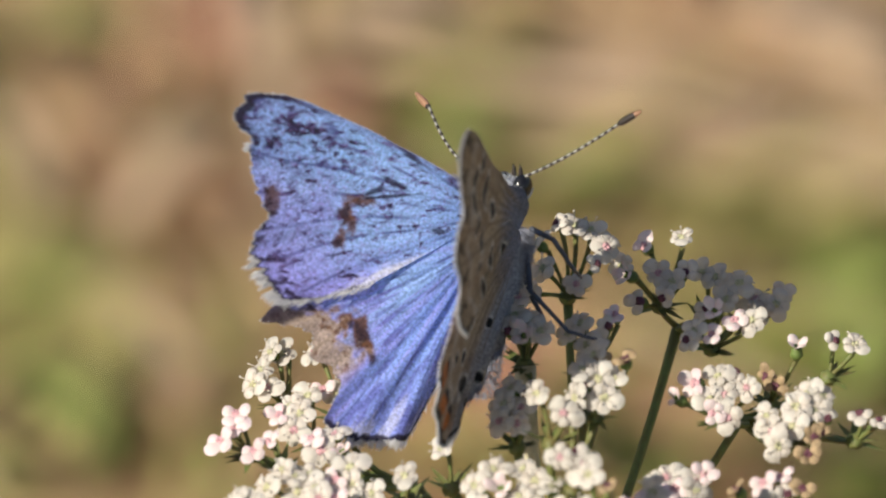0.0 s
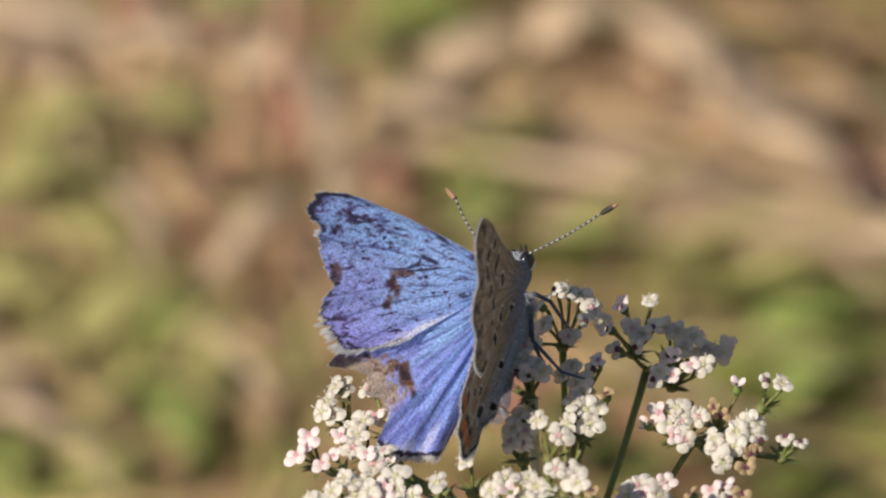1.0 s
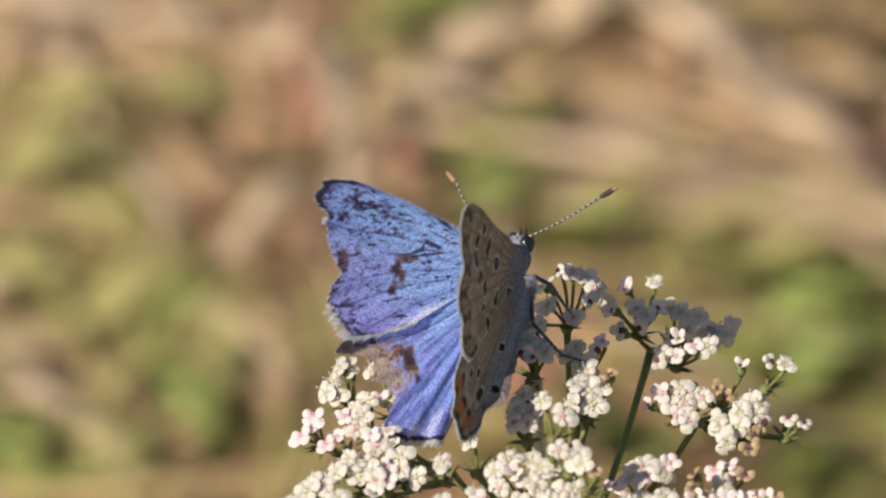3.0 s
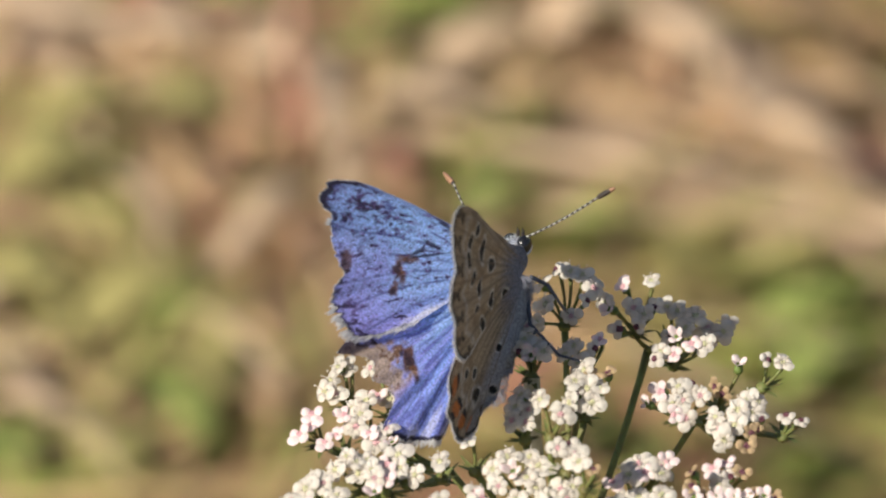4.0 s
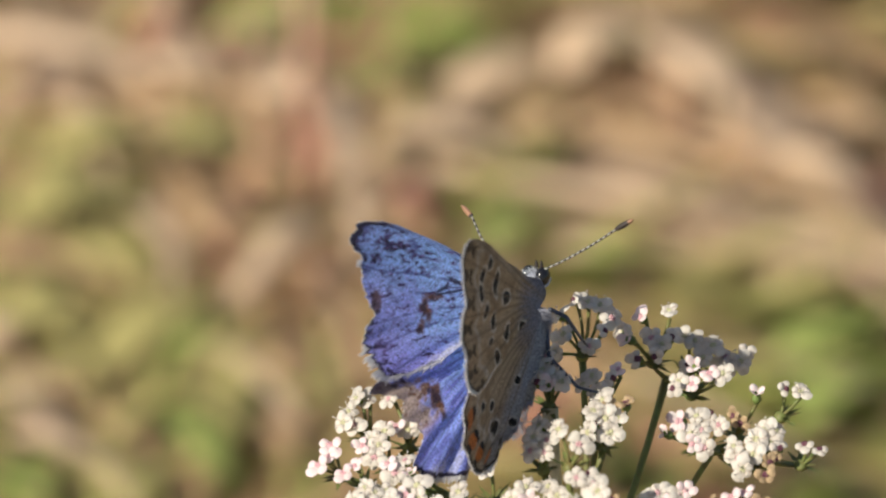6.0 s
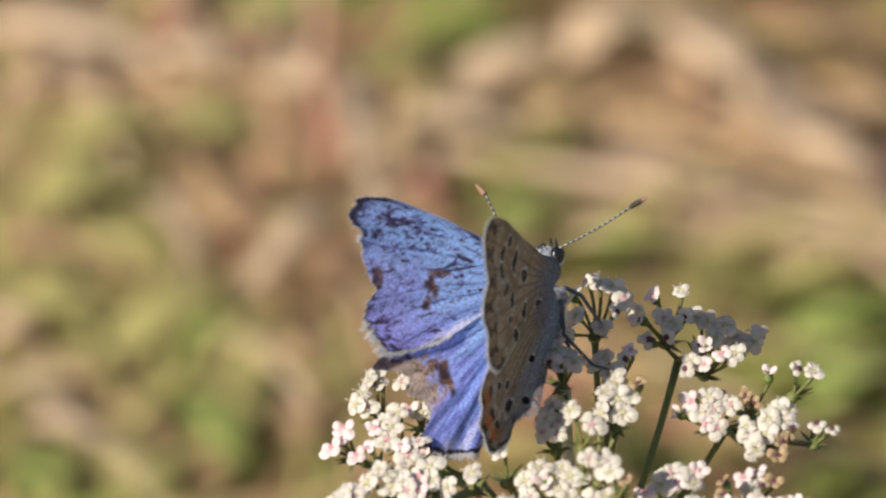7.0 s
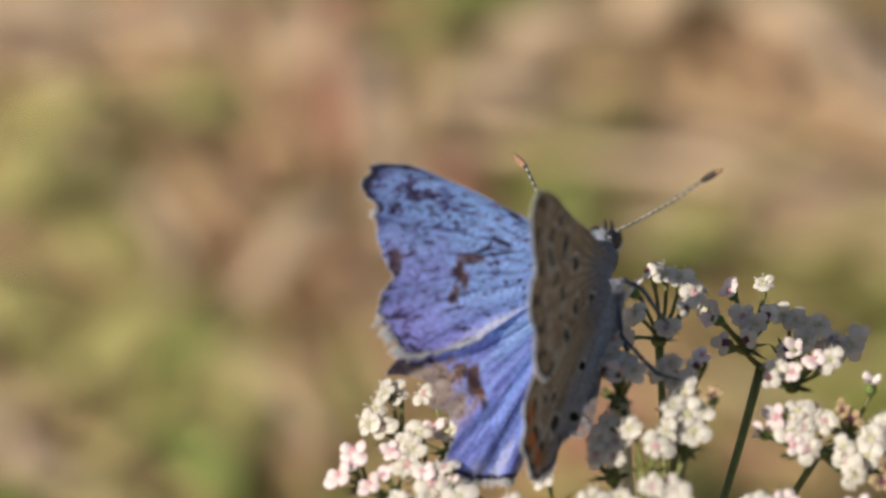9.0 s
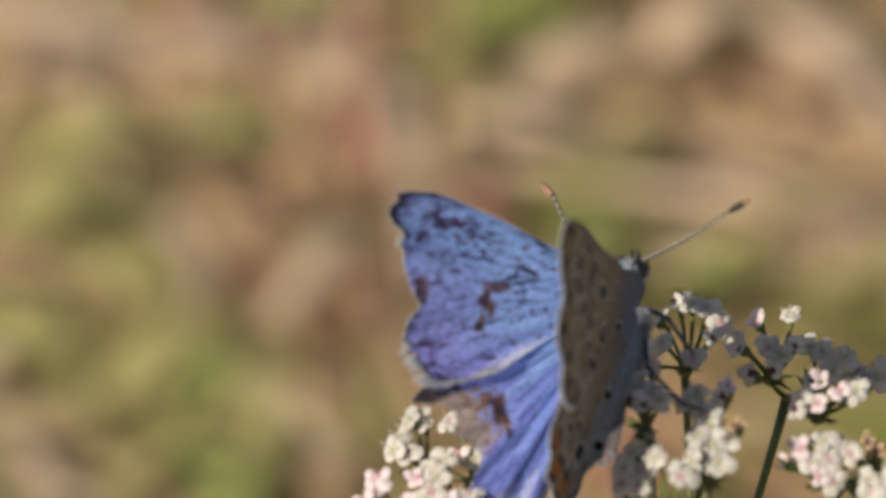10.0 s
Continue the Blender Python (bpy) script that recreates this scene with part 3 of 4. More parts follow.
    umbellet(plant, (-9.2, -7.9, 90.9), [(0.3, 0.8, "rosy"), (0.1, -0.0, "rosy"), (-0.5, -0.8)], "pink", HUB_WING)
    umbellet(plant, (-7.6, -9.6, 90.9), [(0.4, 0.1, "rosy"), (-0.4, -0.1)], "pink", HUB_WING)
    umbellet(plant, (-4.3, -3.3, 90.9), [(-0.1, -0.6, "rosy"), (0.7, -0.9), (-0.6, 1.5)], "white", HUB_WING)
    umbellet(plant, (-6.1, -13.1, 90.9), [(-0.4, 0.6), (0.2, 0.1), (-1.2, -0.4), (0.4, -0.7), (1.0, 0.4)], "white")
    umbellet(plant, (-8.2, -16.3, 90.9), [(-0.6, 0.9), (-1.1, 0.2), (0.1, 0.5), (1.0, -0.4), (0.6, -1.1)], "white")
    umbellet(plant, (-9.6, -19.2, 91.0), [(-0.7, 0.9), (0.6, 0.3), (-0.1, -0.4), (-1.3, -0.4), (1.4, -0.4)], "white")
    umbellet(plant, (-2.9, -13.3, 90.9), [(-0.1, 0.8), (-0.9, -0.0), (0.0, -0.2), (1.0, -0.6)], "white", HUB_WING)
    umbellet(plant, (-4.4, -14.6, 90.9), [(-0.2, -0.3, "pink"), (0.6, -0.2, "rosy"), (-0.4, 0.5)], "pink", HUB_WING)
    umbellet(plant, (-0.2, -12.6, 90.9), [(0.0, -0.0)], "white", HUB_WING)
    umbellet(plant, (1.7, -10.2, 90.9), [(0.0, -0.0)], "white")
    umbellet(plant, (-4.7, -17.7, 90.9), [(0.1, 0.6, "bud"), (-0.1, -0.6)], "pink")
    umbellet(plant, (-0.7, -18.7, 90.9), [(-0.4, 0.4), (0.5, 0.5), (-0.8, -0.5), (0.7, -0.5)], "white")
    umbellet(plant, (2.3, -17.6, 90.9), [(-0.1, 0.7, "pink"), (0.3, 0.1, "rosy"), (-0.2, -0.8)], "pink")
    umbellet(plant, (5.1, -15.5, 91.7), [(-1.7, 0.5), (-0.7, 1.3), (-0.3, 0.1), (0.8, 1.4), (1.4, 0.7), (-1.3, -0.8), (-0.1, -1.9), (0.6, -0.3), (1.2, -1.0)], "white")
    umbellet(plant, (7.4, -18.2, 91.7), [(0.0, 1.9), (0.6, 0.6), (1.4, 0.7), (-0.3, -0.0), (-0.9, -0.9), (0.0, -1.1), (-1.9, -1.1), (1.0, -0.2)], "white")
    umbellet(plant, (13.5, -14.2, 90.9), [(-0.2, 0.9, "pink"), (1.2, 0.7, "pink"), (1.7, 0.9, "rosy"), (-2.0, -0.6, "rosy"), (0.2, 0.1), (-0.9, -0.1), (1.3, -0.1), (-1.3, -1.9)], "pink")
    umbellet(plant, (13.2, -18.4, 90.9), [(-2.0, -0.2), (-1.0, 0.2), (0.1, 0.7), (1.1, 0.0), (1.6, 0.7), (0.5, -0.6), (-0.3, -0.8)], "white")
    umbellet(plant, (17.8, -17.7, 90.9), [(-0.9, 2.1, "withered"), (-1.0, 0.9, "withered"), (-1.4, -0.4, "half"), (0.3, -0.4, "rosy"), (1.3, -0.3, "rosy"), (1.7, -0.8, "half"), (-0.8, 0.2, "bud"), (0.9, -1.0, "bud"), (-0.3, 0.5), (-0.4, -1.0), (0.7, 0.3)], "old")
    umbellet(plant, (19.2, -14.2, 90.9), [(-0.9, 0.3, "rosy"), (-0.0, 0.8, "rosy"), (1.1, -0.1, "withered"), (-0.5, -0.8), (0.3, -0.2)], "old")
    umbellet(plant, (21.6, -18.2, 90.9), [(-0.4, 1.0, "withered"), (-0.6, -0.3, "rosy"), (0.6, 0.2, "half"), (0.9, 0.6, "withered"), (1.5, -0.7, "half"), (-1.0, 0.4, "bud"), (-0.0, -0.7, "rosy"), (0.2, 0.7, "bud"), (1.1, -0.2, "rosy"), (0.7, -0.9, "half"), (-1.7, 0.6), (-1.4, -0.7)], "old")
    return plant


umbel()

# ---- butterfly: y runs to the head, z to the back, x to its right ----
AT = (4.57 * MM, -0.73 * MM, 98.83 * MM)
TURN = (66.888, -12.669, -36.323)
BACK = 52.0
butterfly = tagged(new("butterfly"), "worn blue butterfly with torn wings perched on a white umbel", "butterfly")
butterfly.matrix_world = pose(*AT, *TURN)

FW_BASE, HW_BASE = (0.0, 0.3), (-1.2, 0.5)


def upper_colors(s, r, u, theta, edge, hind, torn):
    """Blue upper side: sky blue at the root, violet outwards, with dark veins, rubbed patches and a dark rim."""
    far = np.sqrt(s * s + r * r)
    big = cloud2(s * 0.5 + 3, r * 0.5, 1)
    rays = cloud2(theta * 38 + 7, far * 0.35, 5, 3)
    sky_blue, violet, azure = np.array((0.37, 0.56, 0.95)), np.array((0.36, 0.30, 0.80)), np.array((0.25, 0.36, 0.90))
    col = np.broadcast_to(sky_blue, s.shape + (3,)).copy()
    out = step(0.5, 1.0, u + 0.35 * (big - 0.5))
    col = mixed(col, violet, out * (0.75 if hind else 0.62))
    if not hind:
        col = mixed(col, (0.27, 0.49, 0.86), step(0.5, 3.5, s) * step(0.3, 0.6, u) * 0.6)
    if hind:
        col = mixed(col, azure, step(0.1, 0.6, 1 - np.abs(theta + 1.15) * 1.6) * 0.6)
        col = mixed(col, violet, step(0.45, 0.75, rays) * 0.55)
        col = mixed(col, (0.09, 0.08, 0.36), step(0.52, 0.72, cloud2(theta * 27 + 3, far * 0.5, 95, 3)) * step(0.25, 0.6, u) * 0.6)
    else:
        col = mixed(col, violet, step(-1.0, -4.2, s) * 0.55)
    col = col * (0.80 + 0.42 * rays)[..., None]
    col = mixed(col, (0.50, 0.58, 0.85), step(0.66, 0.86, rays) * 0.28)
    # veins
    for k, w in ((-0.36, 0.010), (-0.18, 0.009), (-0.05, 0.010), (0.09, 0.012), (0.23, 0.011), (0.36, 0.014), (0.52, 0.012)) if not hind else ((-1.32, 0.012), (-1.16, 0.011), (-1.02, 0.012), (-0.88, 0.010), (-0.72, 0.010), (-0.55, 0.010), (-0.4, 0.01)):
        near = np.abs(theta - k + 0.02 * np.sin(far * 0.6)) * far
        col = mixed(col, (0.035, 0.035, 0.17), (1 - step(0.03, 0.13, near)) * step(0.3, 0.65, cloud2(far * 0.8, theta * 5 + k * 9, 9)) * 0.7)
    dark, brown = np.array((0.020, 0.013, 0.025)), np.array((0.19, 0.085, 0.04))
    warp = 1.2 * (cloud2(s * 1.7, r * 1.7, 23) - 0.5)
    fleck = 0.5 * cloud2(s * 6.0 + 2 * warp, r * 2.6 + warp, 21, 4) + 0.5 * cloud2(s * 3.1 - warp, r * 1.5 + 2 * warp + 9, 22, 3)
    fleck = 0.5 + (fleck - 0.5) * 1.35
    clump = cloud2(s * 0.75 + 4, r * 0.5 + 1, 24, 3)
    if not hind:
        # rubbed flecks, thick near the tip and the front edge
        tip = np.exp(-(((s - 3.9) / 2.3) ** 2 + ((r - 11.6) / 2.2) ** 2))
        plum = np.array((0.085, 0.05, 0.16))
        col = mixed(col, plum, step(0.60 - 0.13 * tip - 0.22 * (clump - 0.5), 0.71 - 0.13 * tip - 0.22 * (clump - 0.5), fleck) * 0.85)
        col = mixed(col, dark, step(0.69 - 0.17 * tip, 0.76 - 0.17 * tip, fleck) * 0.92)
        col = mixed(col, plum, step(0.55, 0.78, clump) * step(0.45, 0.65, cloud2(s * 2.2, r * 1.1, 25, 4)) * step(0.3, 0.55, u) * 0.45)
        col = mixed(col, (0.045, 0.035, 0.13), step(0.60, 0.70, cloud2(s * 8 + 2 * warp, r * 4.6 - warp, 27, 3) + 0.12 * (clump - 0.5) + 0.06 * tip) * step(0.35, 0.6, u) * step(-3.2, -1.0, s) * 0.6)
        col = mixed(col, (0.30, 0.20, 0.50), step(0.5, 0.8, cloud2(s * 11, r * 7, 29, 3)) * 0.5)
        col = mixed(col, (0.06, 0.05, 0.22), step(0.60, 0.74, cloud2(s * 1.8, r * 0.7, 33)) * step(1.5, 3.5, s) * 0.7)
        if torn:
            w = cloud2(s * 2.5, r * 2.5, 44, 4)
            for cs, cr, ls, lr, turn in ((-0.2, 8.75, 0.95, 0.42, 10), (-1.35, 9.05, 0.75, 0.36, -20), (0.55, 8.2, 0.32, 0.9, 0)):
                col = mixed(col, brown, (1 - step(0.55, 1.25, ellipse(s, r, cs, cr, ls, lr, turn) + 1.5 * (w - 0.5))) * 0.85)
                col = mixed(col, dark, (1 - step(0.5, 1.2, ellipse(s, r, cs - 0.2, cr + 0.1, ls * 0.9, lr * 0.9, turn) + 2.4 * (w - 0.42))) * 0.8)
            for cs, cr, ls, lr, turn in ((1.55, 6.3, 0.20, 0.9, -24), (0.85, 6.6, 0.10, 1.9, 6), (1.15, 7.3, 0.16, 0.8, 20), (2.9, 5.4, 0.14, 0.9, -30), (3.4, 4.4, 0.12, 0.8, -30), (-0.9, 3.6, 0.16, 0.5, -10)):
                col = mixed(col, dark, (1 - step(0.6, 1.15, ellipse(s, r, cs, cr, ls, lr, turn) + 0.9 * (w - 0.5))) * 0.85)
            col = mixed(col, brown * 0.6, (1 - step(0.6, 1.1, ellipse(s, r, 0.5, 13.1, 1.1, 0.6) + 0.9 * (w - 0.5))) * 0.85)
        # pale hairy hind edge
        hindedge = np.abs(theta + 0.475) * far
        hairy = cloud2(theta * 160, far * 1.5, 91, 2)
        col = mixed(col, (0.74, 0.73, 0.80), step(0.25, 0.6, hairy + 0.2) * (1 - step(0.12, 0.50, hindedge + 0.9 * (hairy - 0.5))) * step(0.45, 0.72, u) * 0.85)
    else:
        w = cloud2(s * 2.2, r * 2.2, 54, 4)
        if torn:
            for cs, cr, ls, lr, turn in ((-6.3, 7.5, 0.95, 0.6, 20), (-7.2, 6.9, 0.7, 0.35, 35), (-5.6, 8.3, 0.4, 0.5, 0)):
                col = mixed(col, brown, (1 - step(0.6, 1.15, ellipse(s, r, cs, cr, ls, lr, turn) + 1.8 * (w - 0.5))) * 0.95)
                col = mixed(col, dark, (1 - step(0.4, 1.2, ellipse(s, r, cs - 0.3, cr - 0.2, ls, lr, turn) + 1.4 * (w - 0.4))) * 0.8)
            bare = step(-0.82, -0.70, theta) * step(-0.28, -0.36, theta) * step(0.80, 0.90, u + 0.26 * (w - 0.5))
            col = mixed(col, (0.52, 0.39, 0.27), bare * step(0.1, 0.3, w) * 0.92)
            col = mixed(col, brown, bare * step(0.56, 0.70, w) * 0.9)
            col = mixed(col, dark, step(-0.42, -0.38, theta) * step(0.80, 0.90, u + 0.3 * (w - 0.5)) * 0.9)
        pale = step(0.6, 0.9, u) * step(0.45, 0.65, rays) * step(-0.85, -1.0, theta)
        col = mixed(col, (0.62, 0.66, 0.90), pale * 0.7)
        col = mixed(col, (0.45, 0.36, 0.34), step(-1.28, -1.36, theta) * 0.7)
    near = edge * (1 - 0.62 * step(0.40, 0.47, theta)) if not hind else edge * 2.0
    rim = (1 - step(0.50, 0.90, near + 0.45 * (fleck - 0.5))) * (step(0.24, 0.29, theta) * (1 - 0.8 * step(0.42, 0.47, theta)) if not hind else step(-0.82, -0.86, theta))
    if not hind:
        rim = np.maximum(rim, (1 - step(0.14, 0.34, edge)) * step(-0.06, -0.12, theta) * step(-0.47, -0.42, theta))
        rim = np.maximum(rim, (1 - step(0.3, 0.9, edge)) * step(0.5, 0.62, fleck) * 0.8)
    col = mixed(col, dark, rim * 0.95)
    out = (1 - step(0.04, 0.16, near)) * (rim > 0.1)
    if not hind:
        col = mixed(col, (0.70, 0.66, 0.70), (1 - step(0.08, 0.20, edge)) * step(0.38, 0.42, theta) * 0.85)
    return np.clip(mixed(col, (0.6, 0.58, 0.6), out * 0.45), 0, 1)


def under_colors(s, r, u, theta, edge, hind):
    """Grey-brown under side with white-ringed black spots, dark chevrons at the rim and orange on the hindwing."""
    far = np.sqrt(s * s + r * r)
    rays = cloud2(theta * 30 + 2, far * 0.4, 61, 3)
    blot = cloud2(s * 0.7, r * 0.7, 63, 3)
    col = np.broadcast_to(np.array((0.44, 0.33, 0.21)), s.shape + (3,)).copy()
    col = col * (0.84 + 0.3 * rays)[..., None]
    col = mixed(col, (0.23, 0.14, 0.07), step(0.45, 0.72, blot) * 0.55)
    col = mixed(col, (0.22, 0.25, 0.33), (1 - step(1.6, 5.4, far + 2 * (rays - 0.5))) * 0.9)
    if hind:
        col = mixed(col, (0.38, 0.40, 0.43), step(-0.75, -1.15, theta) * 0.75)
        spots = ((-5.2, 3.1, 0.24, 0.28), (-6.7, 7.3, 0.34, 0.36), (-6.6, 9.2, 0.30, 0.34), (-8.3, 6.5, 0.52, 0.62), (-8.1, 3.2, 0.26, 0.30), (-8.8, 9.7, 0.24, 0.3))
    else:
        spots = ((3.4, 11.9, 0.40, 0.40), (2.6, 12.9, 0.52, 0.40), (1.9, 9.8, 0.76, 0.46), (0.7, 7.2, 0.40, 0.85), (1.4, 13.1, 0.55, 0.40), (0.1, 11.9, 0.50, 0.42), (-0.7, 9.8, 0.58, 0.40), (-1.7, 6.4, 0.50, 0.52), (-1.7, 3.3, 0.46, 0.50), (-2.1, 10.2, 0.26, 0.42), (-3.3, 8.4, 0.44, 0.42), (-4.0, 4.6, 0.22, 0.3))
    wob = 0.35 * (cloud2(s * 4, r * 4, 71) - 0.5)
    for cs, cr, ls, lr in spots:
        d = ellipse(s, r, cs, cr, ls, lr, 6)
        col = mixed(col, (0.68, 0.62, 0.53), (1 - step(1.3, 1.75, d + 1.6 * wob)) * 0.85)
        col = mixed(col, (0.012, 0.011, 0.012), 1 - step(1.0, 1.2, d + wob))
    # chevrons and, on the hindwing, orange crescents along the rim
    cell = (theta * (8.5 if not hind else 7.0)) % 1.0 - 0.5
    chev = np.abs(edge - 1.5 - 1.5 * np.abs(cell))
    outer = step(-0.33, -0.40, theta) * step(-1.16, -1.06, theta) if hind else step(-0.47, -0.43, theta) * step(0.36, 0.28, theta)
    col = mixed(col, (0.56, 0.51, 0.43), (1 - step(0.15, 0.5, np.abs(edge - 2.5 - 1.5 * np.abs(cell)))) * 0.65 * outer)
    col = mixed(col, (0.028, 0.02, 0.016), (1 - step(0.18, 0.38, chev + wob)) * step(0.36, 0.24, np.abs(cell)) * 0.95 * outer)
    col = mixed(col, (0.06, 0.045, 0.035), (1 - step(0.7, 1.05, ellipse(edge, cell, 0.75, 0.0, 0.55, 0.26))) * 0.9 * outer)
    for k in range(-9, 6):
        col = mixed(col, (0.19, 0.135, 0.085), (1 - step(0.05, 0.16, np.abs(theta - k / 8.5) * far)) * step(1.5, 4, far) * 0.55)
    col = mixed(col, (0.13, 0.08, 0.045), step(0.60, 0.74, cloud2(theta * 22, far * 0.9, 81, 3)) * step(3, 6, far) * 0.3)
    if hind:
        lun = ellipse(edge, cell, 1.35, 0.0, 0.75, 0.40)
        where = step(-0.38, -0.46, theta) * step(-1.04, -0.96, theta)
        col = mixed(col, (0.56, 0.17, 0.035), (1 - step(0.75, 1.05, lun)) * where * 0.95)
        col = mixed(col, (0.02, 0.018, 0.02), (1 - step(0.7, 1.0, ellipse(edge, cell, 2.1, 0.0, 0.35, 0.30))) * where)
        col = mixed(col, (0.02, 0.018, 0.02), (1 - step(0.7, 1.0, ellipse(edge, cell, 0.55, 0.0, 0.25, 0.25))) * where)
    col = mixed(col, (0.06, 0.045, 0.035), (1 - step(0.36, 0.55, edge)) * outer)
    col = mixed(col, (0.86, 0.85, 0.84), (1 - step(0.12, 0.24, edge)) * outer * (0.25 if hind else 1.0))
    if not hind:
        col = mixed(col, (0.75, 0.74, 0.74), (1 - step(0.3, 0.55, np.abs(theta + 0.48) * far)) * step(0.70, 0.84, u))
    return np.clip(col, 0, 1)


def wing(name, side, hind, table, ragged, torn, label, low=0.0):
    """A thin wing with two skins. table: angle in degrees and reach in millimetres of the outline as seen from the root."""
    base = HW_BASE if hind else FW_BASE
    nt, nr = 260, 210
    angles = np.radians([a for a, _ in table])
    th = np.linspace(angles[0], angles[-1], nt)
    reach = np.interp(th, angles, [x for _, x in table])
    reach = reach + ragged * ((cloud2(th * 60, th * 0 + 2, 3 + hind, 3) - 0.5) * 0.9 + (cloud2(th * 210, th * 0, 8 + hind, 2) - 0.5) * 0.35)
    if not torn:
        reach = reach + 0.10 * np.cos(th * 2 * np.pi * (8.5 if not hind else 7.0)) * (np.degrees(th) < 15)
    u = np.linspace(0.0, 1.0, nr) ** 0.8
    T, U = np.meshgrid(th, u, indexing="ij")
    R = reach[:, None] * U
    S, P = base[0] + R * np.sin(T), base[1] + R * np.cos(T)
    edge = reach[:, None] - R
    # shallow camber, pleats along the veins and a slightly bent rim
    lift = 0.25 * np.sin(np.pi * U) * (1 if not hind else 0.6)
    pleat = np.sin(T * (34 if hind else 26)) * (0.13 if hind else (0.07 if torn else 0.13)) * U * (step(-0.7, -1.0, T) * 0.9 + 0.25 if hind else 1.0)
    bend = 0.28 * (cloud2(T * 7, U * 3, 17 + hind) - 0.5) * U
    root = 0.95 * np.exp(-((P / 2.6) ** 2))
    X = lift + pleat + bend + root + (0.06 if hind else 0.0) + low * U
    X = X * side
    upper = upper_colors(S, P, U, T, edge, hind, torn)
    under = under_colors(S, P, U, T, edge, hind)
    thick = 0.03
    verts = np.concatenate([np.stack([X - side * thick, S, P], -1).reshape(-1, 3), np.stack([X + side * thick, S, P], -1).reshape(-1, 3)]) * MM
    n = nt * nr
    i, k = np.meshgrid(np.arange(nt - 1), np.arange(nr - 1), indexing="ij")
    a = (i * nr + k).ravel()
    quads = np.stack([a, a + nr, a + nr + 1, a + 1], -1)
    first, second = (quads, quads[:, ::-1] + n) if side > 0 else (quads[:, ::-1], quads + n)
    rimk = np.arange(nt - 1) * nr + nr - 1
    rim = np.stack([rimk, rimk + nr, rimk + nr + n, rimk + n], -1)
    faces = np.concatenate([first, second, rim])
    slots = np.concatenate([np.zeros(len(quads)), np.ones(len(quads)), np.ones(len(rim))])
    me = mesh_of(name, verts.tolist(), faces.tolist(), [M_UPPER, M_UNDER], slots)
    att = me.color_attributes.new("scales", "FLOAT_COLOR", "POINT")
    rgba = np.ones((2 * n, 4), dtype=np.float32)
    rgba[:n, :3], rgba[n:, :3] = upper.reshape(-1, 3), under.reshape(-1, 3)
    att.data.foreach_set("color", rgba.ravel())
    ob = part(name, me, butterfly, None, label)
    # hair fringe on the rim
    hairs = Build()
    for t in range(0, nt - 1):
        for _ in range(7):
            f = min(nt - 1.001, t + rng.random())
            i0 = int(f)
            ang = th[i0] + (th[i0 + 1] - th[i0]) * (f - i0)
            deg = math.degrees(ang)
            if hind:
                long = (0.55 if torn or deg > -62 else 0.5) if deg < -54 else (0.16 if not torn else 0.12)
            else:
                long = 0.75 if deg < -11 else (0.42 if deg < 16 else 0.12)
                long = long if not (torn and -10 < deg < 12) else 0.14
                long = max(long, 0.28) if not torn and deg < 17 else long
                long = min(long, 0.34) if not torn else long
            if cloud2(np.array(ang * 40.0), np.array(3.0), 12)[()] < (0.30 if torn else 0.0):
                continue
            if long < 0.15 and rng.random() < (0.8 if deg < 19 else 0.97):
                continue
            rr = reach[i0]
            s0, p0 = base[0] + rr * math.sin(ang), base[1] + rr * math.cos(ang)
            lean = ang + rng.normal(0, 0.12) - 0.15
            length = long * rng.uniform(0.5, 1.15)
            x0 = X[i0, -1]
            a0 = Vector((x0, s0 - 0.05 * math.sin(ang), p0 - 0.05 * math.cos(ang)))
            a1 = a0 + Vector((side * rng.normal(0, 0.05), math.sin(lean) * length, math.cos(lean) * length))
            hairs.blade([a0 * MM, (a0 * 0.5 + a1 * 0.5) * MM, a1 * MM], [0.10 * MM, 0.085 * MM, 0.03 * MM], rng.normal(0, 1, 3), 1 if hind and not torn and deg < -62 else 0)
    if not torn and not hind:
        # dense roll of white scales on the outer edge, turning in along the hind corner
        way = [Vector((X[0, k], S[0, k], P[0, k])) for k in range(int(nr * 0.76), nr, 6)]
        way += [Vector((X[t, -1], S[t, -1], P[t, -1])) for t in range(0, nt, 2) if math.degrees(th[t]) < 18.5]
        stout = [0.028 + 0.020 * math.cos(2 * math.pi * 8.5 * k / len(way)) + rng.normal(0, 0.006) for k in range(len(way))]
        for k in range(8):
            stout[-1 - k] *= (k + 1) / 9
        hairs.tube([q * MM for q in way], [w * MM for w in stout], 0, 7)
    part("fringe", hairs.mesh("fringe", [M_FRINGE, M_FUR]), ob, None, "white hair fringe")
    return ob


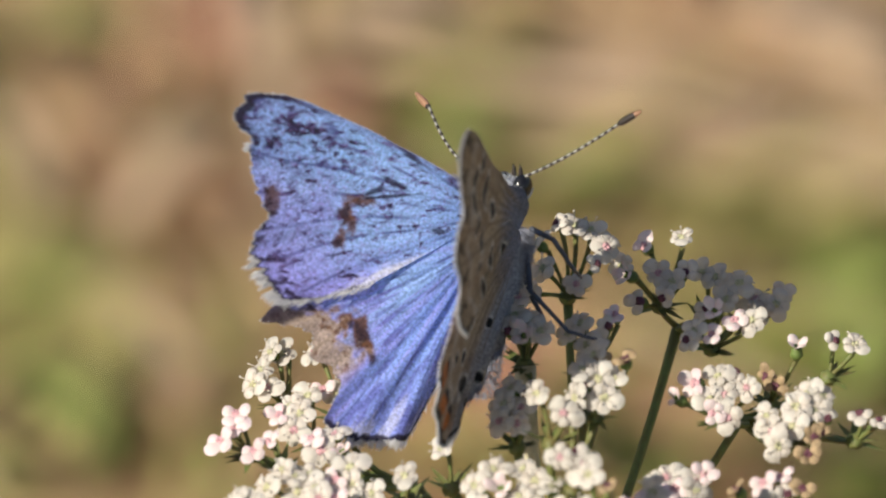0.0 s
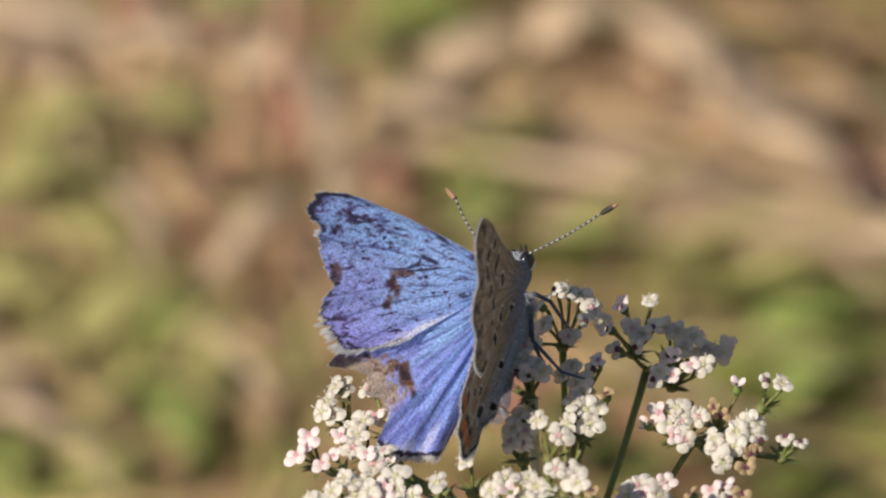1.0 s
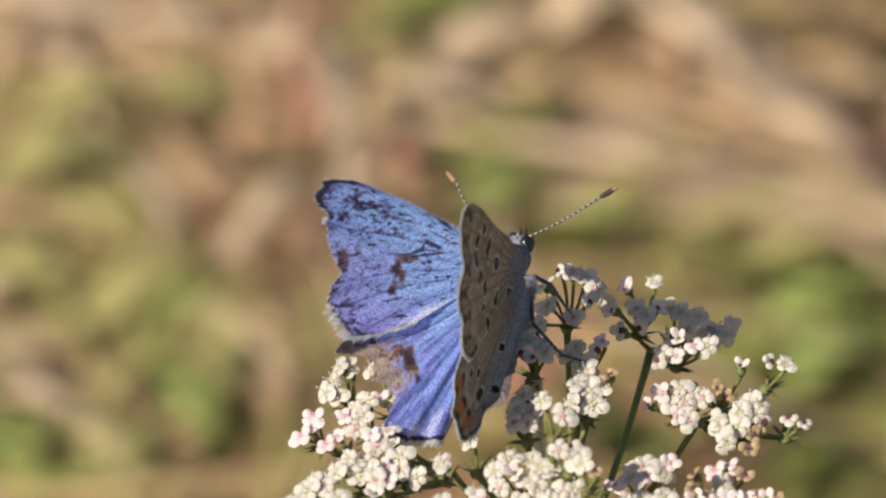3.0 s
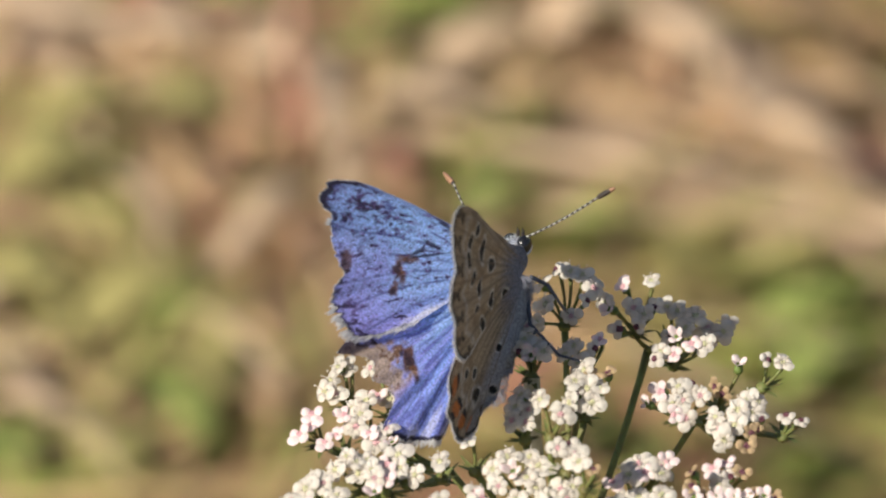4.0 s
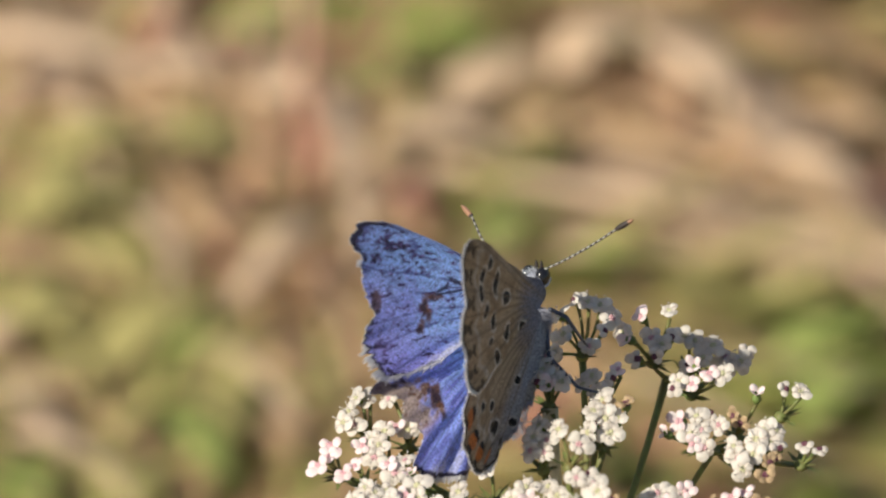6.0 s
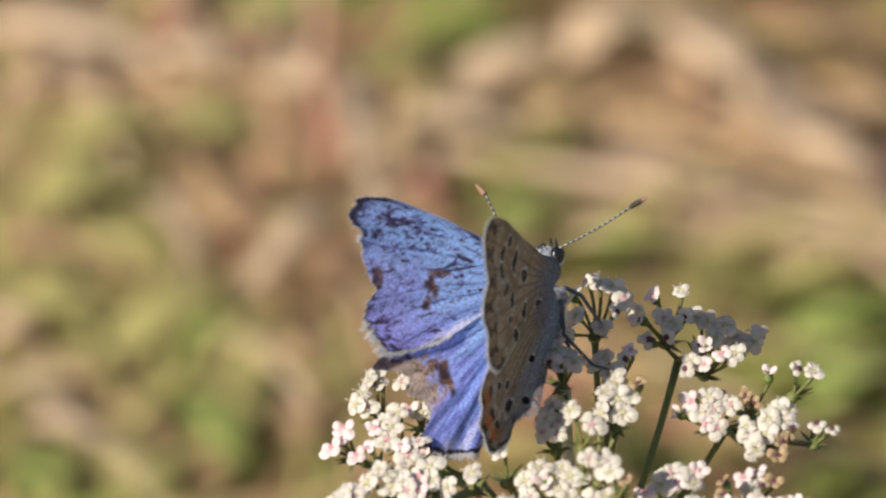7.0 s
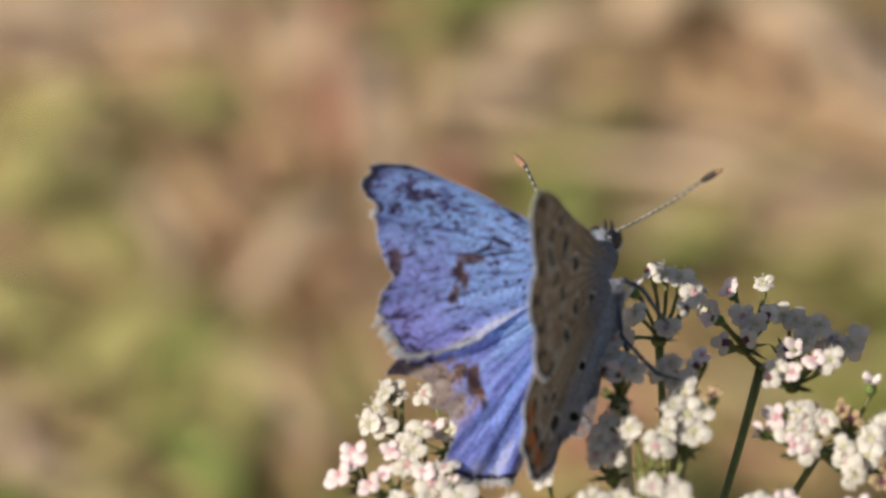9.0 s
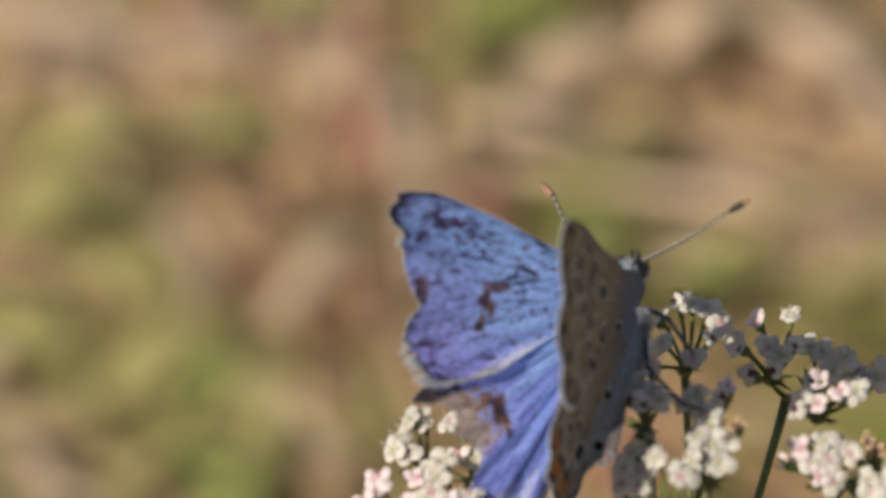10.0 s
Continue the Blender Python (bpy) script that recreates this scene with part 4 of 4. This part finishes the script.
FORE_LEFT = [(-28, 8.0), (-26.1, 9.5), (-24.2, 11.2), (-22, 12.3), (-20, 12.9), (-15.1, 13.4), (-10.3, 13.85), (-7.2, 13.9), (-4.8, 13.5), (-1.7, 13.05), (1.5, 13.3), (4.5, 13.6), (8.5, 14.2), (12.7, 14.55), (15.2, 14.9), (16.0, 15.75), (18.8, 15.95), (21.3, 15.8), (23.7, 15.3), (25.6, 13.9), (26.9, 12.5), (28.1, 10.6), (29.4, 8.9), (30.5, 7.05), (32.5, 5.3), (36, 3.5), (47, 2.2), (60, 1.2)]
FORE_RIGHT = [(-28, 9.5), (-25.9, 11.5), (-23.8, 13.7), (-16.9, 14.9), (-9.9, 15.6), (-3.9, 16.0), (4.4, 16.55), (10.8, 17.2), (15.7, 17.8), (18.1, 17.05), (20.5, 14.8), (22.6, 12.1), (24.3, 9.25), (26.7, 6.6), (31.8, 4.2), (42, 2.6), (60, 1.8)]
HIND_LEFT = [(-88, 3.5), (-80, 6.2), (-74, 7.8), (-72, 8.6), (-70.5, 10.3), (-69, 11.35), (-63.4, 12.0), (-55.9, 12.9), (-50, 13.1), (-47.9, 13.1), (-46.9, 12.1), (-44.7, 11.1), (-39.2, 10.9), (-34.3, 11.7), (-31, 11.2), (-28.1, 11.0), (-25, 11.5), (-22.5, 12.4), (-20.3, 13.4), (-18.6, 12.9), (-17.3, 12.2), (-12, 10.5), (0, 6.0), (18, 3.2), (42, 2.0)]
HIND_RIGHT = [(-125, 3.0), (-113.8, 3.3), (-100, 3.8), (-88.9, 4.3), (-76.2, 6.3), (-69, 8.5), (-60.2, 11.05), (-51.8, 12.85), (-47, 13.4), (-40.3, 13.9), (-34, 14.3), (-27.7, 13.9), (-23, 13.4), (-12, 10.5), (0, 6.0), (18, 3.2), (42, 2.0)]
fore_left = wing("left_forewing", -1, False, FORE_LEFT, 0.75, True, "blue forewing, rubbed brown in places, with a ragged edge")
hind_left = wing("left_hindwing", -1, True, HIND_LEFT, 0.4, True, "blue hindwing with a large torn notch", 0.45)
fore_right = wing("right_forewing", 1, False, FORE_RIGHT, 0.25, False, "forewing showing its grey-brown under side with black spots")
hind_right = wing("right_hindwing", 1, True, HIND_RIGHT, 0.10, False, "hindwing showing a brown under side with orange crescents", 0.1)


def fur_on(build, centre, radii, count, length, droop):
    """Fine hairs combed backwards over a rounded body."""
    for _ in range(count):
        d = Vector(rng.normal(0, 1, 3)).normalized()
        if count > 5000 and d.y > 0.45:
            continue
        p = Vector(centre) + Vector((d.x * radii[0], d.y * radii[1], d.z * radii[2]))
        way = (d + Vector(droop) + Vector(rng.normal(0, 0.25, 3))).normalized()
        n = length * rng.uniform(0.5, 1.2)
        q = p + way * n
        build.blade([p * MM, (p.lerp(q, 0.55) + d * 0.1 * n) * MM, q * MM], [0.036 * MM, 0.03 * MM, 0.006 * MM], rng.normal(0, 1, 3))


def body():
    b = Build().blob((-0.35 * MM, -1.5 * MM, -0.4 * MM), (0.8 * MM, 2.0 * MM, 0.95 * MM), 0, 14, 20, rough=0.06)
    thorax = part("thorax", b.mesh("thorax", [M_BODY]), butterfly, None, "grey-blue furry thorax")
    f = Build()
    fur_on(f, (-0.35, -1.5, -0.4), (0.8, 2.0, 0.95), 16000, 0.85, (0.2, -0.9, -0.2))
    part("fur", f.mesh("fur", [M_FUR]), thorax)
    b = Build()
    path = [(-0.3, -2.6 - 0.68 * i, -0.1 + 0.10 * i) for i in range(10)]
    b.tube([Vector(p) * MM for p in path], [r * MM for r in (0.75, 0.85, 0.86, 0.84, 0.8, 0.72, 0.62, 0.5, 0.35, 0.12)], 0, 16)
    abdomen = part("abdomen", b.mesh("abdomen", [M_BODY]), butterfly, None, "grey furry abdomen")
    f = Build()
    for p in path:
        fur_on(f, p, (0.8, 0.6, 0.8), 450, 0.35, (0, -1.4, 0))
    part("fur", f.mesh("fur", [M_FUR]), abdomen)
    b = Build().blob((0.25 * MM, 1.5 * MM, -0.05 * MM), (0.68 * MM, 0.6 * MM, 0.66 * MM), 0, 10, 16, rough=0.05)
    head = part("head", b.mesh("head", [M_BODY]), butterfly)
    f = Build()
    fur_on(f, (0.05, 1.55, 0.25), (0.55, 0.5, 0.55), 420, 0.35, (-0.3, 0.2, 0.6))
    part("fur", f.mesh("fur", [M_WHITE]), head, None, "pale blue-white head hair")
    for side in (1, -1):
        c = Vector((0.25 + side * 0.62, 1.68, 0.0))
        e = Build().blob(c * MM, (0.46 * MM, 0.64 * MM, 0.60 * MM), 0, 14, 18)
        part("eye", e.mesh("eye", [M_EYE]), head, None, "black compound eye with a white rim")
        ring = []
        for k in range(14):
            a = math.pi * (0.72 + 0.75 * k / 13)
            ring.append((c + Vector((side * 0.12, 0.66 * math.cos(a), 0.62 * math.sin(a)))) * MM)
        part("eye_rim", Build().tube(ring, [0.11 * MM] * 14, 0, 6).mesh("eye_rim", [M_WHITE]), head, None, "white eye rim")
        pal = Build().tube([Vector(p) * MM for p in ((0.3 + side * 0.2, 1.9, -0.2), (0.4 + side * 0.22, 2.25, -0.1), (0.45 + side * 0.22, 2.55, 0.0), (0.45 + side * 0.22, 2.8, 0.1))], [0.12 * MM, 0.14 * MM, 0.10 * MM, 0.02 * MM], 0, 8)
        part("palp", pal.mesh("palp", [M_DARK]), head, None, "dark palp")
    return head


def antenna(points, head, bow):
    """A thread of black and white rings, bowed by so many millimetres, that ends in a slender club."""
    a, b, c = [Vector(p) for p in points]
    n = 62
    path, radii, slots = [], [], []
    for i in range(n + 1):
        t = i / n
        p = a.lerp(b, t) + Vector(bow) * math.sin(math.pi * t)
        path.append(p * MM)
        radii.append((0.092 if (i % 2) else 0.080) * MM)
        slots.append(0 if (i // 2) % 2 else 1)
    for i in range(1, 9):
        t = i / 8
        path.append(b.lerp(c, t) * MM)
        radii.append((0.08 + 0.12 * math.sin(math.pi * min(1.0, 0.15 + 0.80 * t))) * MM)
        slots.append(2 if i < 6 else 3)
    slots = slots[:len(path) - 1]
    me = Build().tube(path, radii, 0, 10, slots).mesh("antenna", [M_DARK, M_RING, M_DARK if points[1][0] > 0 else M_CLUB, M_CLUB])
    part("antenna", me, head, None, "black-and-white ringed antenna with a brown club")


def leg(points):
    pts = [Vector(p) for p in points]
    path, radii = [], []
    for i in range(len(pts) - 1):
        for k in range(4):
            path.append(pts[i].lerp(pts[i + 1], k / 4) * MM)
            radii.append((0.17 - 0.03 * i - 0.008 * k) * MM)
    path.append(pts[-1] * MM), radii.append(0.05 * MM)
    part("leg", Build().tube(path, radii, 0, 8).mesh("leg", [M_LEG]), butterfly, None, "thin grey leg")


head = body()
antenna(((0.3, 1.79, 0.29), (5.67, 5.37, -1.44), (6.82, 6.19, -1.83)), head, (0.10, -0.15, 0.00))
antenna(((-0.3, 1.55, -0.2), (-6.9, 4.78, -1.8), (-8.25, 5.37, -2.35)), head, (-0.30, -0.62, 0.36))
leg(((0.9, -0.6, -1.0), (2.93, -0.86, -0.23), (3.55, -2.26, -1.16), (2.9, -3.0, -2.9)))
leg(((0.8, -2.0, -0.9), (1.7, -3.7, -0.2), (4.1, -5.54, -0.51), (5.54, -6.05, -2.18)))
leg(((0.3, -2.4, -1.1), (0.6, -4.0, -1.6), (1.2, -5.6, -2.4)))
leg(((-0.6, -0.6, -1.2), (-1.6, -0.8, -1.8), (-1.2, -2.0, -3.2)))
leg(((-0.5, -1.8, -1.2), (-1.4, -2.8, -2.0), (-0.9, -3.8, -3.4)))
focus = new("focus_point")
cam.data.dof.focus_object = focus


# ---- what moves ----
def motions():
    # seconds, left wings (degrees from the back, lean forward), right wings (the same), sweep of the right hindwing, small sway in millimetres
    rows = [(0, 21.2, -0.0, 81.0, -2.4, -5.7, 0.56, 0.33), (0.5, 20.6, -0.0, 80.4, -2.6, -5.4, 0.47, 0.52), (1, 21.8, 0.8, 80.2, -2.3, -5.2, 0.48, 0.38),
            (1.5, 24.3, 1.3, 79.0, -1.9, -4.4, 0.35, 0.30), (2, 24.4, 1.0, 80.6, -2.0, -5.0, 0.56, 0.45), (2.5, 26.0, 1.4, 78.1, -1.6, -2.8, 0.33, 0.37),
            (4, 30.1, 0.9, 75.6, -0.9, -1.8, 0.16, 0.13), (4.5, 35.3, 2.5, 72.4, 0.2, -0.3, 0.20, 0.19), (5, 37.5, 2.4, 72.6, 0.0, 0.0, 0.13, 0.13),
            (5.5, 36.1, 2.8, 71.4, 0.1, -0.2, 0.19, 0.17), (5.7, 37.4, 2.4, 72.4, -0.3, -0.3, 0.21, -0.04), (6.8, 30.4, 2.5, 74.8, -0.6, -2.4, 0.25, 0.18),
            (7, 29.2, 2.2, 75.4, -0.7, -2.8, 0.40, 0.19), (7.5, 28.4, 2.1, 75.4, -0.7, -3.2, 0.31, 0.19), (8, 29.4, 1.1, 76.2, -1.0, -3.4, 0.35, 0.11),
            (8.5, 29.5, 1.3, 76.5, -1.2, -3.6, 0.34, 0.15), (9, 29.3, 0.9, 76.7, -1.2, -3.8, 0.41, 0.18), (9.5, 28.7, 1.4, 76.8, -1.3, -3.8, 0.36, 0.15),
            (10, 29.4, 1.1, 77.0, -1.4, -4.0, 0.39, 0.17)]
    up = Vector((0, 0.53, 0.848))
    walk(butterfly, [(t, Matrix.Translation((Vector((1, 0, 0)) * dx + up * dz) * MM) @ pose(*AT, *TURN)) for t, *_, dx, dz in rows])
    # the focus slips behind the butterfly towards the end
    ahead = Vector((0, 0.848, -0.53))
    walk(focus, [(t, Matrix.Translation(Vector(AT) + ahead * d * MM)) for t, d in ((0, 4), (1, 2), (5.7, 2), (7, 7), (7.5, 8), (8, 8), (8.5, 11), (9, 14), (9.5, 17), (10, 20))])
    for thing in (fore_left, hind_left):
        walk(thing, [(t, pose(0, 0, 0, lean, a - BACK, 0)) for t, a, lean, *_ in rows])
    walk(fore_right, [(t, pose(0, 0, 0, lean, a - BACK, 0)) for t, _, _, a, lean, *_ in rows])
    walk(hind_right, [(t, pose(0, 0, 0, lean, a - 3 - BACK, sweep)) for t, _, _, a, lean, sweep, _, _ in rows])


motions()
